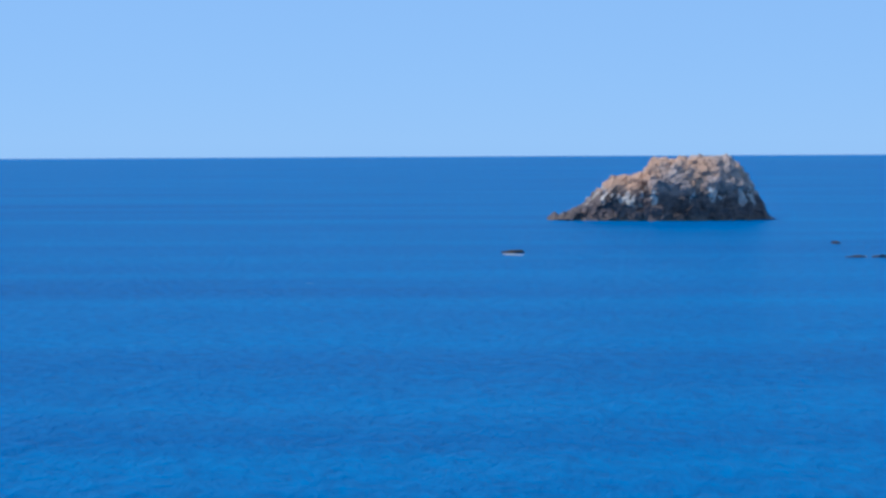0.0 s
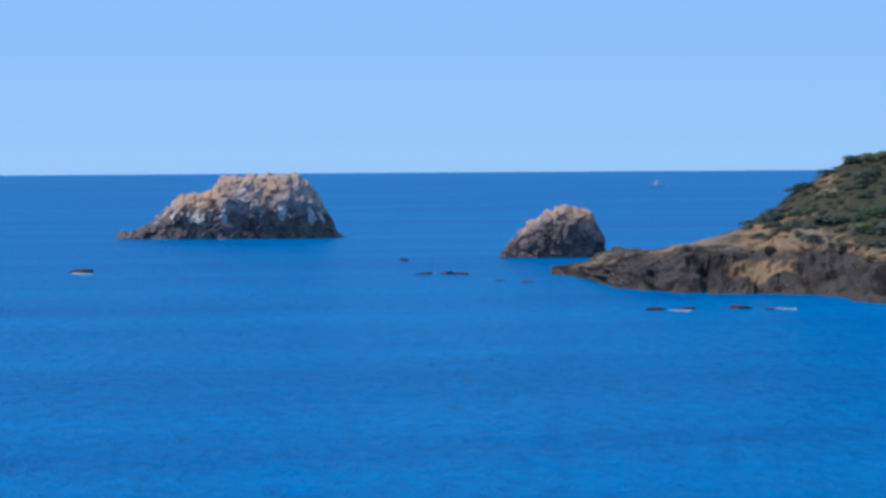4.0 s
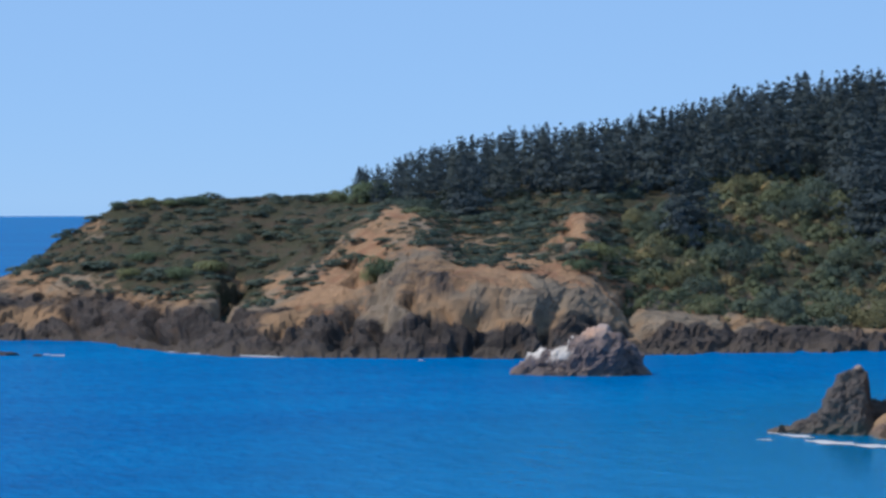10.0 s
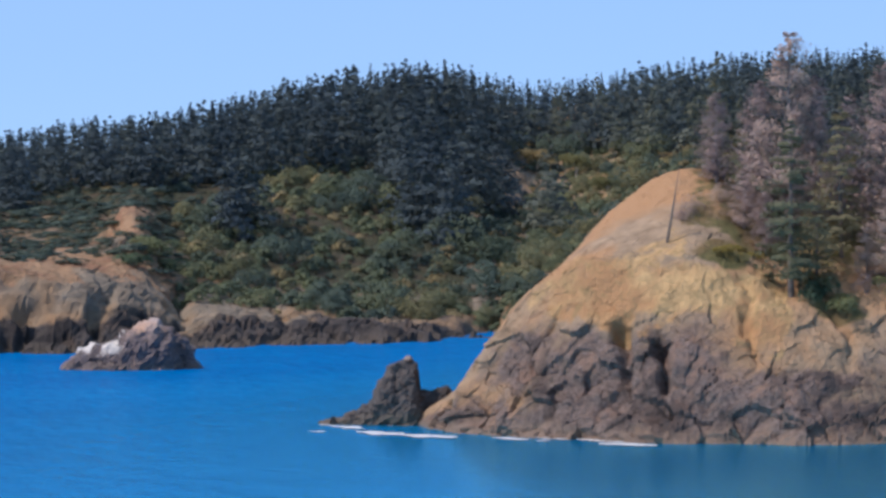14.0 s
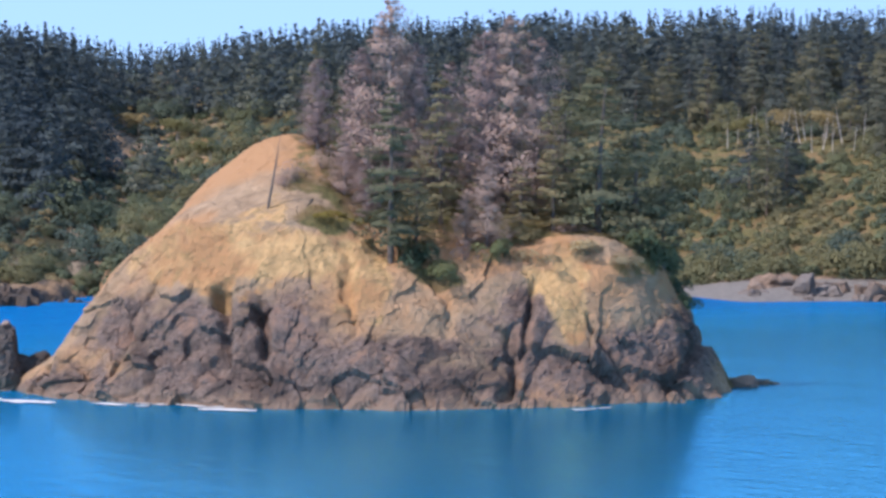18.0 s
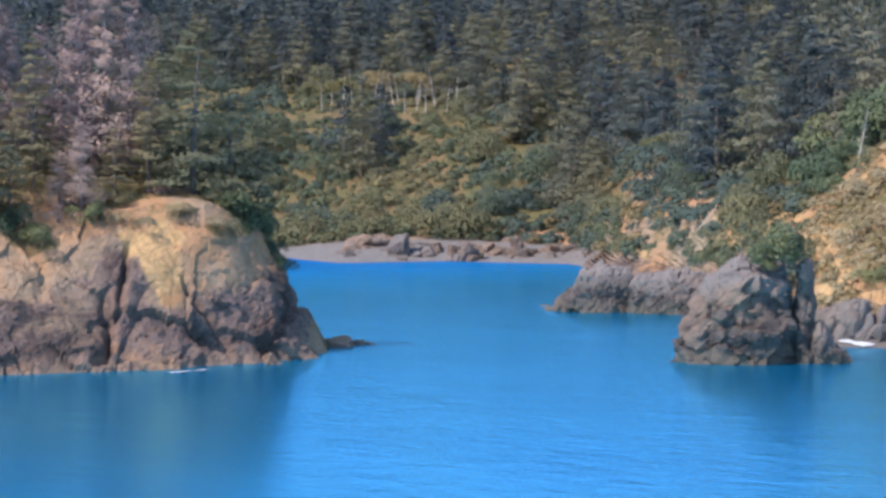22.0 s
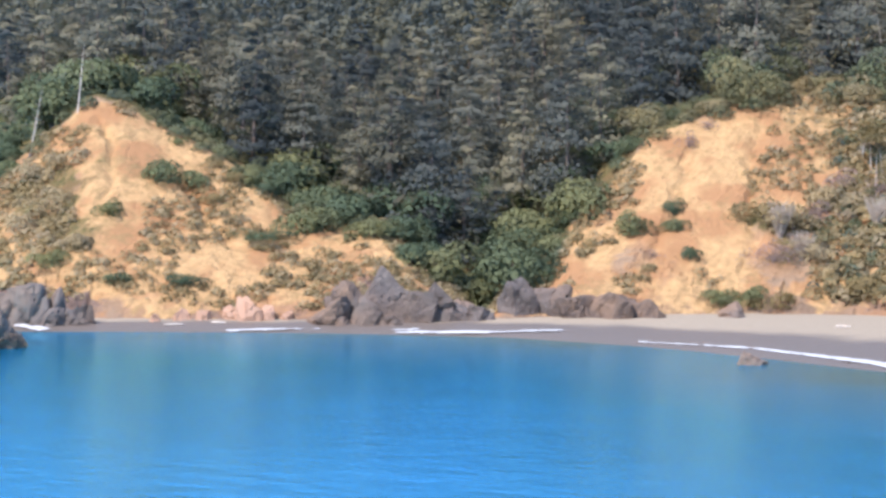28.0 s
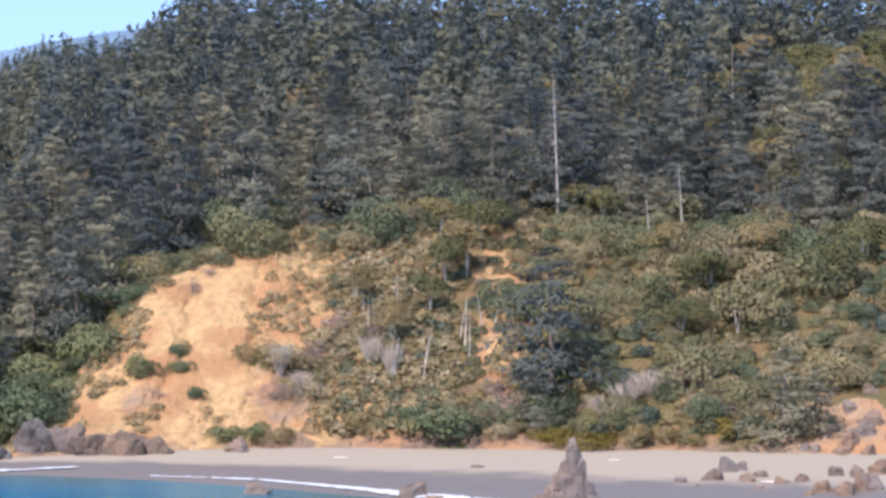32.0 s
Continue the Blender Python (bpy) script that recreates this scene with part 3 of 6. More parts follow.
BLUFF_PATCHES = [
    (51.67, -1.62, 0.7, 0.5, 2, 0.6), (51.98, -2.44, 0.6, 0.4, 2, 0.55), (57.21, -2.89, 0.8, 0.3, 0, 0.35), (51.67, -3.67, 0.9, 0.22, 0, 1.0), (57.72, -3.60, 0.7, 0.35, 0, 1.0),
    (49.20, -1.61, 0.5, 0.6, 1, 0.8), (47.55, -2.33, 0.5, 0.2, 1, 0.7), (65.09, -2.39, 0.8, 0.8, 2, 0.6), (61.90, -3.73, 0.7, 0.25, 0, 1.0), (62.41, -2.81, 0.4, 0.3, 0, 0.4),
    (66.63, 0.18, 0.8, 0.3, 1, 0.7), (69.35, -0.12, 0.3, 0.55, 1, 0.95), (67.97, -0.33, 0.3, 0.3, 1, 0.7), (66.64, -3.21, 0.9, 0.25, 1, 0.6), (76.07, -3.60, 0.9, 0.7, 3, 1.0), (75.2, -3.5, 0.25, 0.6, 1, 0.7),
]
GULLIES = [
    (52.70, -1.61, -1.8, -0.2, 0.16, 1.2, 0.2), (54.76, -2.33, -2.8, -1.2, 0.2, 1.6, -0.3), (63.12, -1.49, -3.2, -0.6, 0.16, 1.3, 0.35), (64.55, -1.69, -3.0, -0.3, 0.2, 1.0, 0.2),
    (59.74, -3.11, -4.0, -2.0, 0.3, 5.0, 0.0), (17.29, -1.83, -2.1, -1.5, 0.2, 3.0, 0.0), (15.96, -2.29, -2.6, -2.0, 0.25, 3.0, 0.0), (19.97, -2.56, -3.0, -1.6, 0.2, 2.5, 0.2),
    (21.31, -2.45, -3.0, -1.8, 0.15, 2.0, -0.3), (30.20, -2.27, -3.0, -1.2, 0.6, 6.0, 0.0),
    (17.29, -1.88, -2.2, -1.3, 0.25, 7.0, 0.1), (16.06, -2.29, -2.6, -1.9, 0.22, 5.0, -0.2), (19.25, -2.45, -2.8, -1.8, 0.3, 5.0, 0.4), (21.62, -2.61, -3.0, -1.9, 0.3, 5.0, 0.5), (12.58, -2.37, -2.5, -1.9, 0.25, 4.0, 0.3),
    (20.69, -2.04, -2.4, -1.4, 0.16, 3.5, -0.4), (23.06, -2.25, -2.6, -1.7, 0.2, 3.5, 0.3), (18.22, -2.55, -2.7, -2.0, 0.15, 3.0, 0.5), (14.52, -2.23, -2.4, -1.8, 0.15, 3.0, -0.4), (24.59, -2.25, -2.5, -1.7, 0.25, 4.0, 0.3),
    (26.32, -2.55, -2.6, -1.9, 0.2, 3.0, 0.2), (19.77, -1.63, -1.9, -0.6, 0.2, 2.5, -0.9), (23.47, -0.91, -1.2, -0.1, 0.2, 2.5, -0.5),
]
# rock patches on the clefts also paint in their shade
ISLE_PATCHES = [
    (32.54, -0.59, 0.8, 0.6, 3, 0.9), (33.47, -1.72, 1.5, 0.42, 1, 0.8), (32.13, -2.13, 0.9, 0.5, 1, 0.6), (35.22, -2.33, 0.4, 0.5, 1, 0.95), (39.15, -2.8, 0.45, 0.5, 1, 0.9),
    (38.62, -2.22, 0.5, 0.25, 1, 0.8), (40.2, -2.5, 0.7, 0.5, 3, 0.9), (40.0, -2.1, 0.6, 0.3, 2, 0.55), (39.3, -3.75, 0.9, 0.3, 0, 0.9), (41.2, -3.4, 0.4, 0.7, 0, 0.8), (34.70, -1.05, 0.7, 0.3, 2, 1.0), (36.56, -2.23, 0.5, 0.4, 2, 0.8), (33.27, -3.47, 0.35, 0.5, 0, 1.0),
    (32.03, -3.47, 0.5, 0.8, 0, 1.0), (30.80, -3.26, 0.9, 0.5, 0, 0.9), (38.21, -3.15, 0.4, 0.7, 0, 1.0), (35.95, -3.67, 0.8, 0.3, 0, 0.9), (40.58, -3.23, 0.6, 0.6, 0, 0.45),
]
ISLE_CLEFTS = [
    (32.2, -3.67, -4.2, -2.4, 0.13, 1.6, 0.35), (32.5, -3.2, -4.0, -2.4, 0.17, 3.0, 0.25), (33.5, -3.3, -3.8, -2.7, 0.2, 2.6, 0.0), (38.25, -2.84, -3.9, -2.3, 0.14, 1.6, 0.3),
    (37.83, -3.95, -4.5, -3.2, 0.14, 3.0, -0.1), (34.91, -2.85, -3.5, -1.6, 0.1, 1.0, 0.05), (31.01, -2.85, -3.6, -2.2, 0.1, 1.2, 0.5), (36.46, -2.84, -3.4, -2.2, 0.14, 1.4, -0.2), (41.2, -3.6, -4.2, -2.9, 0.12, 1.6, 0.4), (39.9, -3.5, -4.2, -2.9, 0.1, 1.2, -0.5),
]


# mainland: seabed, shoreline, ledge or back of the beach, top of the bare cliff, foot of the woods, ridge, behind
def mainland_cover(b, s):
    one = np.ones_like(b)
    head = np.clip((30.5 - b) / 1.0, 0, 1)
    bay = np.clip(1 - np.abs(b - 40) / 8.5, 0, 1) ** 0.3 * (1 - head)
    bluff = np.clip((b - 48.5) / 1.5, 0, 1)
    end = np.clip((b - 66.5) / 2.0, 0, 1) * (1 - 0.75 * bell(b, 69.3, 0.6))
    rock = np.interp(s, [0, 1, 1.8, 2.3, 3, 7], [1.0, 1.0, 0.95, 0.45, 0.15, 0.1]) * head + np.interp(s, [0, 1, 2, 2.18, 2.35, 7], [1, 0.9, 0.6, 0.4, 0.1, 0.1]) * (1 - head)
    soil_h = np.interp(s, [1.6, 2.2, 2.8, 3.05, 3.2], [0, 0.3, 0.35, 0.2, 0.0]) * (0.4 + 0.9 * bell(b, 19.6, 1.3) + 0.6 * bell(b, 23.3, 0.8))
    soil_b = np.interp(s, [2.0, 2.1, 2.3, 2.97, 3.06], [0.3, 0.55, 0.9, 0.95, 0.0]) * bluff * (1 - end)
    grass = np.interp(s, [2.4, 2.9, 3.2, 4, 7], [0.05, 0.3, 0.75, 1, 1]) * head + np.interp(s, [2.0, 2.4, 2.9, 3.05, 7], [0.1, 0.5, 0.9, 1, 1]) * bay \
        + (np.interp(s, [2.1, 2.97, 3.06, 7], [0.1, 0.2, 1, 1]) * (1 - end) + np.interp(s, [2.0, 2.2, 7], [0.4, 0.9, 1]) * end) * bluff * (1 - bay)
    return np.stack([rock * one, np.clip(soil_h * head + soil_b, 0, 1), np.clip(grass, 0, 1)], 1)


def mainland_calm(b, s):
    beach = np.maximum(np.clip((b - 50.8) / 0.6, 0, 1), np.clip((b - 39.6) / 0.6, 0, 1) * np.clip((46.6 - b) / 0.6, 0, 1))
    return (1 + 0.3 * np.clip((30.5 - b) / 2, 0, 1) * float(np.interp(s, [1, 2.4, 3.0], [1, 1, 0]))) * (1 - 0.97 * beach * float(np.interp(s, [0, 1, 1.95, 2.1], [1, 1, 1, 0])))


mainland = Land(9.8, 79.0, 0.055, [SEABED, SHORE, LEDGE, CLIFF_TOP, WOOD_FOOT, RIDGE, BEHIND], [3, 16, 44, 26, 22, 5], mainland_cover, [0.5, 0.95, 0.9, 0.55, 0.6, 0.8, 0.8], mainland_calm, HEAD_PATCHES + BLUFF_PATCHES, GULLIES, 0.09)


# island: front waterline, cliff top, crest, back waterline
def island_cover(b, s):
    rock = np.interp(s, [0, 1.0, 1.25, 1.6, 2.0, 2.4, 4], [0.9, 0.95, 0.85, 0.4, 0.15, 0.1, 0.6]) * (1 - 0.35 * np.clip((b - 35.5) / 1.5, 0, 1)) + 0.35 * bell(b, 37.8, 0.8) * np.interp(s, [1, 2, 3], [0.4, 0.6, 0]) + 0.25 * bell(b, 40.8, 0.9)
    soil = np.interp(s, [1.35, 1.75, 2.0, 2.1, 3], [0.0, 0.55, 0.62, 0.45, 0.3]) * (0.35 + 0.65 * bell(b, 38.9, 0.55) + 0.5 * bell(b, 35.0, 0.5) + 0.6 * bell(b, 32.6, 1.6))
    grass = np.interp(s, [1.8, 2.05, 2.3, 3, 4], [0, 0.25, 0.65, 0.6, 0.6]) * np.clip((b - 33.0) / 1.2, 0, 1)
    return np.stack([np.clip(rock, 0, 1), np.clip(soil, 0, 1), np.clip(grass, 0, 1)], 1)


island_land = Land(28.7, 42.1, 0.028, [ISLE_BED, ISLE_FRONT, ISLE_TOP, ISLE_CREST, ISLE_BACK], [3, 70, 40, 24], island_cover, [0.4, 0.9, 0.7, 0.4, 0.5], None, ISLE_PATCHES, ISLE_CLEFTS, 0.26, 0.25)
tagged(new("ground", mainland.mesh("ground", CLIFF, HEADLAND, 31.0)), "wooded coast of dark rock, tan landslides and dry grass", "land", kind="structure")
islet = thing("island", pose(*at(36, 330, 0)), "steep rocky islet with a dark foot and tan upper cliff", "island")
for name, low, high in (("sea_cliff", 0, 2), ("upper_slope", 2, 3), ("back_slope", 3, 4)):
    face = part_mesh(name, island_land.mesh(name, CLIFF, low=low, high=high))
    face.parent = islet
    face.matrix_parent_inverse = islet.matrix_world.inverted()


# the sea: one sheet round the lookout; sandy shallows along the beach, darkened for the slope's reflection
wr = np.concatenate([np.linspace(0.5, 200, 12), np.linspace(206, 430, 75), np.linspace(450, 1000, 24), np.linspace(1100, 4900, 20)])
wbr = np.concatenate([np.arange(0, 48, 2.0), np.arange(48, 80, 0.5), np.arange(80, 361, 4.0)])
rr, bb_ = np.meshgrid(wr, wbr, indexing="ij")
sea_p = np.stack([rr * np.sin(np.radians(bb_)), rr * np.cos(np.radians(bb_)), 0 * rr], 2).reshape(-1, 3)
off_shore = np.repeat(along(SHORE, wbr)[0][None, :], len(wr), 0) - rr
shoal_reflections = np.clip(1 - off_shore / (40 + 34 * np.clip((bb_ - 56) / 8, 0, 1)), 0, 1) ** 1.3 * np.clip((bb_ - 50.5) / 3, 0, 1) * np.clip((90 - bb_) / 4, 0, 1)
shoal_reflections = np.clip(shoal_reflections.ravel() * (1 + 1.2 * fractal(sea_p * 0.05, 3, 14)), 0, 1)
tagged(new("water", mesh_of("water", sea_p, grid_faces(len(wr), len(wbr)), SEA, True, tint=shoal_reflections)),
       "blue sea with low ripples, paler and greener towards the beach", "sea", kind="structure")


# ---- beaches ----
GRAVEL = plain_material("grey_gravel", (0.135, 0.117, 0.102), 0.9, 0.35, 0.9)


def beach(name, first, last, step, rows=14, lift=0.12, mat=SAND, label="pale sand beach, darker where the waves wet it"):
    b = np.arange(first, last, step)
    (d0, z0), (d1, z1) = along(SHORE, b), along(LEDGE, b)
    d0 = d0 - 3.0
    pts, cov = [], []
    for f in np.linspace(0, 1, rows):
        d = d0 + (d1 + 6 - d0) * f
        z = -0.25 + 0.14 * min(1.0, 8 * f) + (z1 + lift + 0.35) * f ** 0.8
        pts.append(np.stack([d * np.sin(np.radians(b)), d * np.cos(np.radians(b)), z], 1))
        cov.append(np.stack([np.full_like(b, 1 - f), b * 0, b * 0], 1))
    p = np.array(pts)
    p[:, :, 2] += 0.10 * fractal(p.reshape(-1, 3) * 0.12, 3, 4).reshape(p.shape[:2])
    return tagged(new(name, mesh_of(name, p.reshape(-1, 3), grid_faces(rows, len(b)), mat, True, np.array(cov).reshape(-1, 3))),
                  label, "beach", kind="structure")


def beach_height(b, d):
    (d0, _), (d1, z1) = along(SHORE, b), along(LEDGE, b)
    f = np.clip((d - d0 + 3.0) / (d1 + 9 - d0), 0, 1)
    return -0.25 + 0.14 * np.minimum(1, 8 * f) + (z1 + 0.47) * f ** 0.8


beach("beach", 50.6, 79, 0.1)
beach("beach", 39.5, 47.0, 0.1, mat=GRAVEL, label="grey gravel beach at the head of the cove")


# ---- crags and boulders ----
def crag(name, bearing, distance, outline, depth, mat, label, category, seed, cover=None, steep=0.55, rough=1.0, base=0.0, detail=1.0, group="", lean=0.0, clefts=()):
    """A rock that stands in the sea or on the beach: an outline across the view (metres along, metres high) given depth."""
    o = np.array(outline, dtype=float)
    width = o[-1, 0] - o[0, 0]
    nu = int(max(30, min(130, width / 0.4)) * detail)
    front = int(max(18, min(60, o[:, 1].max() * 3)) * detail)
    u = np.linspace(0, 1, nu)
    x = o[0, 0] + u * width
    h = np.interp(x, o[:, 0], o[:, 1])
    w = depth * np.clip(4 * u * (1 - u), 0.02, 1) ** 0.4 * (0.55 + 0.45 * h / o[:, 1].max())
    s = np.concatenate([np.linspace(0, 1, front), np.linspace(1, 0, front // 2)[1:]])
    nv = len(s)
    c = np.sqrt(np.clip(1 - s ** (2 / steep), 0, 1)) * np.where(np.arange(nv) < front, 1, -1)
    y = -np.sign(c)[:, None] * np.abs(c)[:, None] ** 0.8 * w[None, :] / 2
    z = s[:, None] * (h[None, :] + 1.5) - 1.5
    p = np.stack([np.repeat(x[None, :] - x.mean(), nv, 0), y + lean * z, z], 2)
    n = normals_of(p)
    f = p.reshape(-1, 3) + seed * 31.7
    k = max(0.35, min(1.0, o[:, 1].max() / 14)) * rough
    warp = f + 3 * k * np.stack([fractal(f * 0.15 / k, 2, seed), fractal(f * 0.15 / k, 2, seed + 1), fractal(f * 0.15 / k, 2, seed + 2)], 1)
    tilt = np.stack([warp[:, 0] + 0.5 * warp[:, 2], warp[:, 1], warp[:, 2] - 0.5 * warp[:, 0]], 1)
    off = k * (1.8 * ridged(f * np.array([0.10, 0.10, 0.06]) / k, 3, seed) + 1.7 * facets(tilt * 0.17 / k, seed + 40) + 0.9 * facets(tilt * 0.42 / k + 5, seed + 50) + 0.3 * ridged(tilt * np.array([0.14, 0.14, 0.45]) / k, 3, seed + 3) + 0.7 * fractal(f * 0.4 / k, 4, seed))
    off = off - k * (0.35 * cracks(tilt * 0.12 / k, seed + 20) + 0.1 * cracks(tilt * 0.45 / k + 5, seed + 30))
    for cx, cw, cd, tilted in clefts:
        off -= cd * np.exp(-((p.reshape(-1, 3)[:, 0] - cx - tilted * p.reshape(-1, 3)[:, 2] + 1.2 * fractal(f * 0.4, 3, seed)) / cw) ** 2)
    q = p.reshape(-1, 3) + n.reshape(-1, 3) * off[:, None]
    hh = q[:, 2] / max(1.0, o[:, 1].max())
    cov = np.stack([np.clip(0.95 - 0.75 * hh, 0, 1), hh * 0, np.clip(0.4 * hh - 0.2, 0, 1)], 1) if cover is None else cover(q, hh)
    ob = new(name, mesh_of(name, q, grid_faces(nv, nu), mat, False, cov))
    at0 = at(bearing, distance, base)
    ob.matrix_world = Matrix.Translation(at0) @ Matrix.Rotation(-radians(bearing), 4, "Z")
    return tagged(ob, label, category, group)


def guano(q, hh):
    n = fractal(q * np.array([0.5, 0.5, 0.06]), 3, 3)
    band = np.exp(-((hh - 0.38) / 0.16) ** 2)
    return np.stack([np.clip(1.55 - 2.3 * hh, 0, 1), np.clip(band * (0.55 + 2.2 * n) * (np.abs(n) > 0.05), 0, 1), np.clip(0.25 * hh, 0, 1)], 1)


crag("sea_crag", 3.98, 985, [(-35, 0), (-34, 1.2), (-27, 3.0), (-19, 9.5), (-16, 13.4), (-9, 14.2), (-5, 15), (-3, 19.0), (7, 20.2), (21, 19.6), (24.5, 17.4), (29, 9), (33.5, 1), (35, 0)], 40, STACK,
     "large pinkish-brown sea stack streaked with white guano", "rock", 3, guano, rough=0.75)
crag("sea_crag", 9.85, 778, [(-13, 0), (-9.7, 4.0), (-5.6, 8.0), (-1.4, 11.6), (4.2, 13.0), (9.7, 11.6), (11.7, 7.2), (13.3, 1.4), (14, 0)], 20, STACK,
     "brown sea stack with a rounded sunlit top", "rock", 5, rough=0.6, detail=1.4)
crag("sea_rock", 23.65, 448, [(-10.3, 0), (-8.5, 1.8), (-5.5, 3.8), (-2.5, 4.6), (0.5, 6.3), (3.2, 7.0), (6, 5.6), (8, 3.6), (9, 0.7), (9.8, 0)], 11, STACK,
     "dark rock in the bay whitened by birds on one flank", "rock", 8,
     lambda q, hh: np.stack([np.clip(1.4 - 1.0 * hh, 0, 1), np.clip((-q[:, 0] + 1.0) / 3, 0, 0.75) * np.clip(hh * 3 - 0.3, 0, 1) * np.clip(0.75 + 4 * fractal(q * np.array([0.8, 0.8, 0.25]), 3, 3), 0, 1), np.clip(hh - 0.75, 0, 0.4)], 1))
crag("rock_pinnacle", 28.37, 337, [(-9.6, 0), (-7.3, 0.7), (-4.9, 2.2), (-3.4, 3.7), (-1.9, 6.1), (-0.6, 6.6), (0, 7.4), (0.8, 6.9), (1.0, 3.8), (2.9, 3.4), (4.1, 3.7), (5.0, 1.5), (6.0, 0)], 7, BOULDER,
     "pointed dark rock pinnacle at the islet's foot", "rock", 12, lambda q, hh: np.stack([0.95 - 0 * hh, np.clip(hh * 9 - 8.2, 0, 0.8), 0 * hh], 1), rough=0.7, detail=1.6, steep=0.45)
def rock_of(name, label, bearing, distance, *pieces):
    """One rock of several masses that stand together."""
    ob = thing(name, Matrix.Translation(at(bearing, distance)) @ Matrix.Rotation(-radians(bearing), 4, "Z"), label, "rock")
    for piece in pieces:
        for key in ("label", "category", "group"):
            if key in piece:
                del piece[key]
        piece.parent = ob
        piece.matrix_parent_inverse = ob.matrix_world.inverted()


rock_of("sea_stack", "blocky grey-brown sea stack with a leafy cap and a thin spire", 49.6, 324,
        crag("block", 49.32, 324, [(-7.0, 0), (-6.5, 2.2), (-5.4, 4.6), (-4.0, 7.2), (-2.4, 9.6), (-0.6, 10.7), (4.2, 10.5), (4.8, 9.4), (5.4, 5), (6.0, 0)], 10, BOULDER, "", "", 15, steep=0.42, rough=0.9, detail=1.9),
        crag("spire", 50.52, 323, [(-1.0, 0), (-0.8, 6), (-0.5, 9.4), (0.1, 10.8), (0.5, 9.6), (0.8, 6), (1.0, 0)], 3.6, BOULDER, "", "", 19, steep=0.3, rough=0.6, detail=1.3),
        crag("foot", 50.95, 323, [(-2.0, 0), (-1.4, 3.8), (-0.3, 4.4), (0.8, 2.6), (2.0, 1.2), (2.6, 0)], 5, BOULDER, "", "", 23, rough=0.9, detail=1.2))
rock_of("rock_outcrop", "low dark rock outcrop running into the bay", 47.5, 408,
        crag("point", 46.75, 408, [(-6.0, 0), (-3.4, 2.2), (-1.0, 5.4), (2.0, 6.2), (4.5, 5.6), (6.0, 3.5), (7.0, 0)], 12, BOULDER, "", "", 18, rough=0.8, detail=1.6),
        crag("shelf", 48.3, 406, [(-6.5, 0), (-5.0, 4.6), (0, 5.6), (4, 5.0), (7.5, 4), (9.0, 0)], 13, BOULDER, "", "", 27, rough=0.8, detail=1.5))


# ---- trees ----
def leaves(pos, size, rng, out, jitter=0.55, slim=0.6):
    """A small triangle of needles or leaves at each place, facing roughly outwards."""
    n = len(pos)
    w = out / (np.linalg.norm(out, axis=1, keepdims=True) + 1e-6) + rng.normal(size=(n, 3)) * jitter
    w /= np.linalg.norm(w, axis=1, keepdims=True) + 1e-6
    u = np.cross(w, rng.normal(size=(n, 3)))
    u /= np.linalg.norm(u, axis=1, keepdims=True) + 1e-6
    k = np.cross(w, u)
    v = np.stack([pos + u * size[:, None] * 0.75, pos + (-0.45 * u + slim * k) * size[:, None], pos + (-0.45 * u - slim * k) * size[:, None]], 1)
    return v.reshape(-1, 3), np.arange(3 * n).reshape(-1, 3)


def tiered_crown(rng, h, radius, whorls, per, leaf_n, size, low=0.1, power=0.55, droop=0.22, spread=0.24, flat=0.07, gaps=0.0, top=0.05):
    """A full conifer crown of layered boughs, each a flat drooping spray of needles; also the soft normals of its leaves."""
    f = np.repeat(np.linspace(low, 0.98, whorls), per) + rng.normal(0, 0.4 / whorls, whorls * per)
    f = np.clip(f, low * 0.7, 0.995)
    f = f[rng.random(len(f)) >= gaps]
    ang = rng.uniform(0, 2 * math.pi, len(f))
    side_bias = 1 + 0.25 * np.sin(ang + rng.uniform(0, 6.28)) * np.sin(5 * f + rng.uniform(0, 6.28))
    length = radius * (np.clip(1.0 - f, 0, 1) ** power * np.clip(0.55 + 2.2 * f, 0, 1) * side_bias * rng.uniform(0.6, 1.15, len(f)) + top)
    f, ang, length = (np.repeat(q, leaf_n) for q in (f, ang, length))
    t = rng.uniform(0.1, 1.0, len(f)) ** 0.7
    side = rng.normal(0, 1, len(f)) * spread * length * (1.15 - 0.7 * t)
    lift = rng.normal(0, 1, len(f)) * flat * length
    ca, sa = np.cos(ang), np.sin(ang)
    pos = np.stack([ca * length * t - sa * side, sa * length * t + ca * side, f * h - droop * length * t + 0.12 * length * t * t + lift - 0.25 * np.abs(side)], 1)
    nrm = np.stack([ca * 0.85 - sa * side / (spread * radius) * 0.3, sa * 0.85 + ca * side / (spread * radius) * 0.3, 0.42 + 0.5 * lift / (flat * length + 1e-6)], 1)
    nrm += rng.normal(0, 0.1, nrm.shape)
    nrm /= np.linalg.norm(nrm, axis=1, keepdims=True)
    v, tri = leaves(pos, size * rng.uniform(0.6, 1.3, len(f)) * (0.55 + 0.6 * (1 - f)), rng, nrm, 0.3, 0.42)
    return v, tri, np.repeat(nrm, 3, 0)


def dome_normals(v, r, jitter=0.3):
    n = v / (np.linalg.norm(v, axis=1, keepdims=True) + 1e-6) + np.array([0, 0, 0.25]) + np.repeat(r.normal(0, jitter, (len(v) // 3, 3)), 3, 0)
    return n / np.linalg.norm(n, axis=1, keepdims=True)


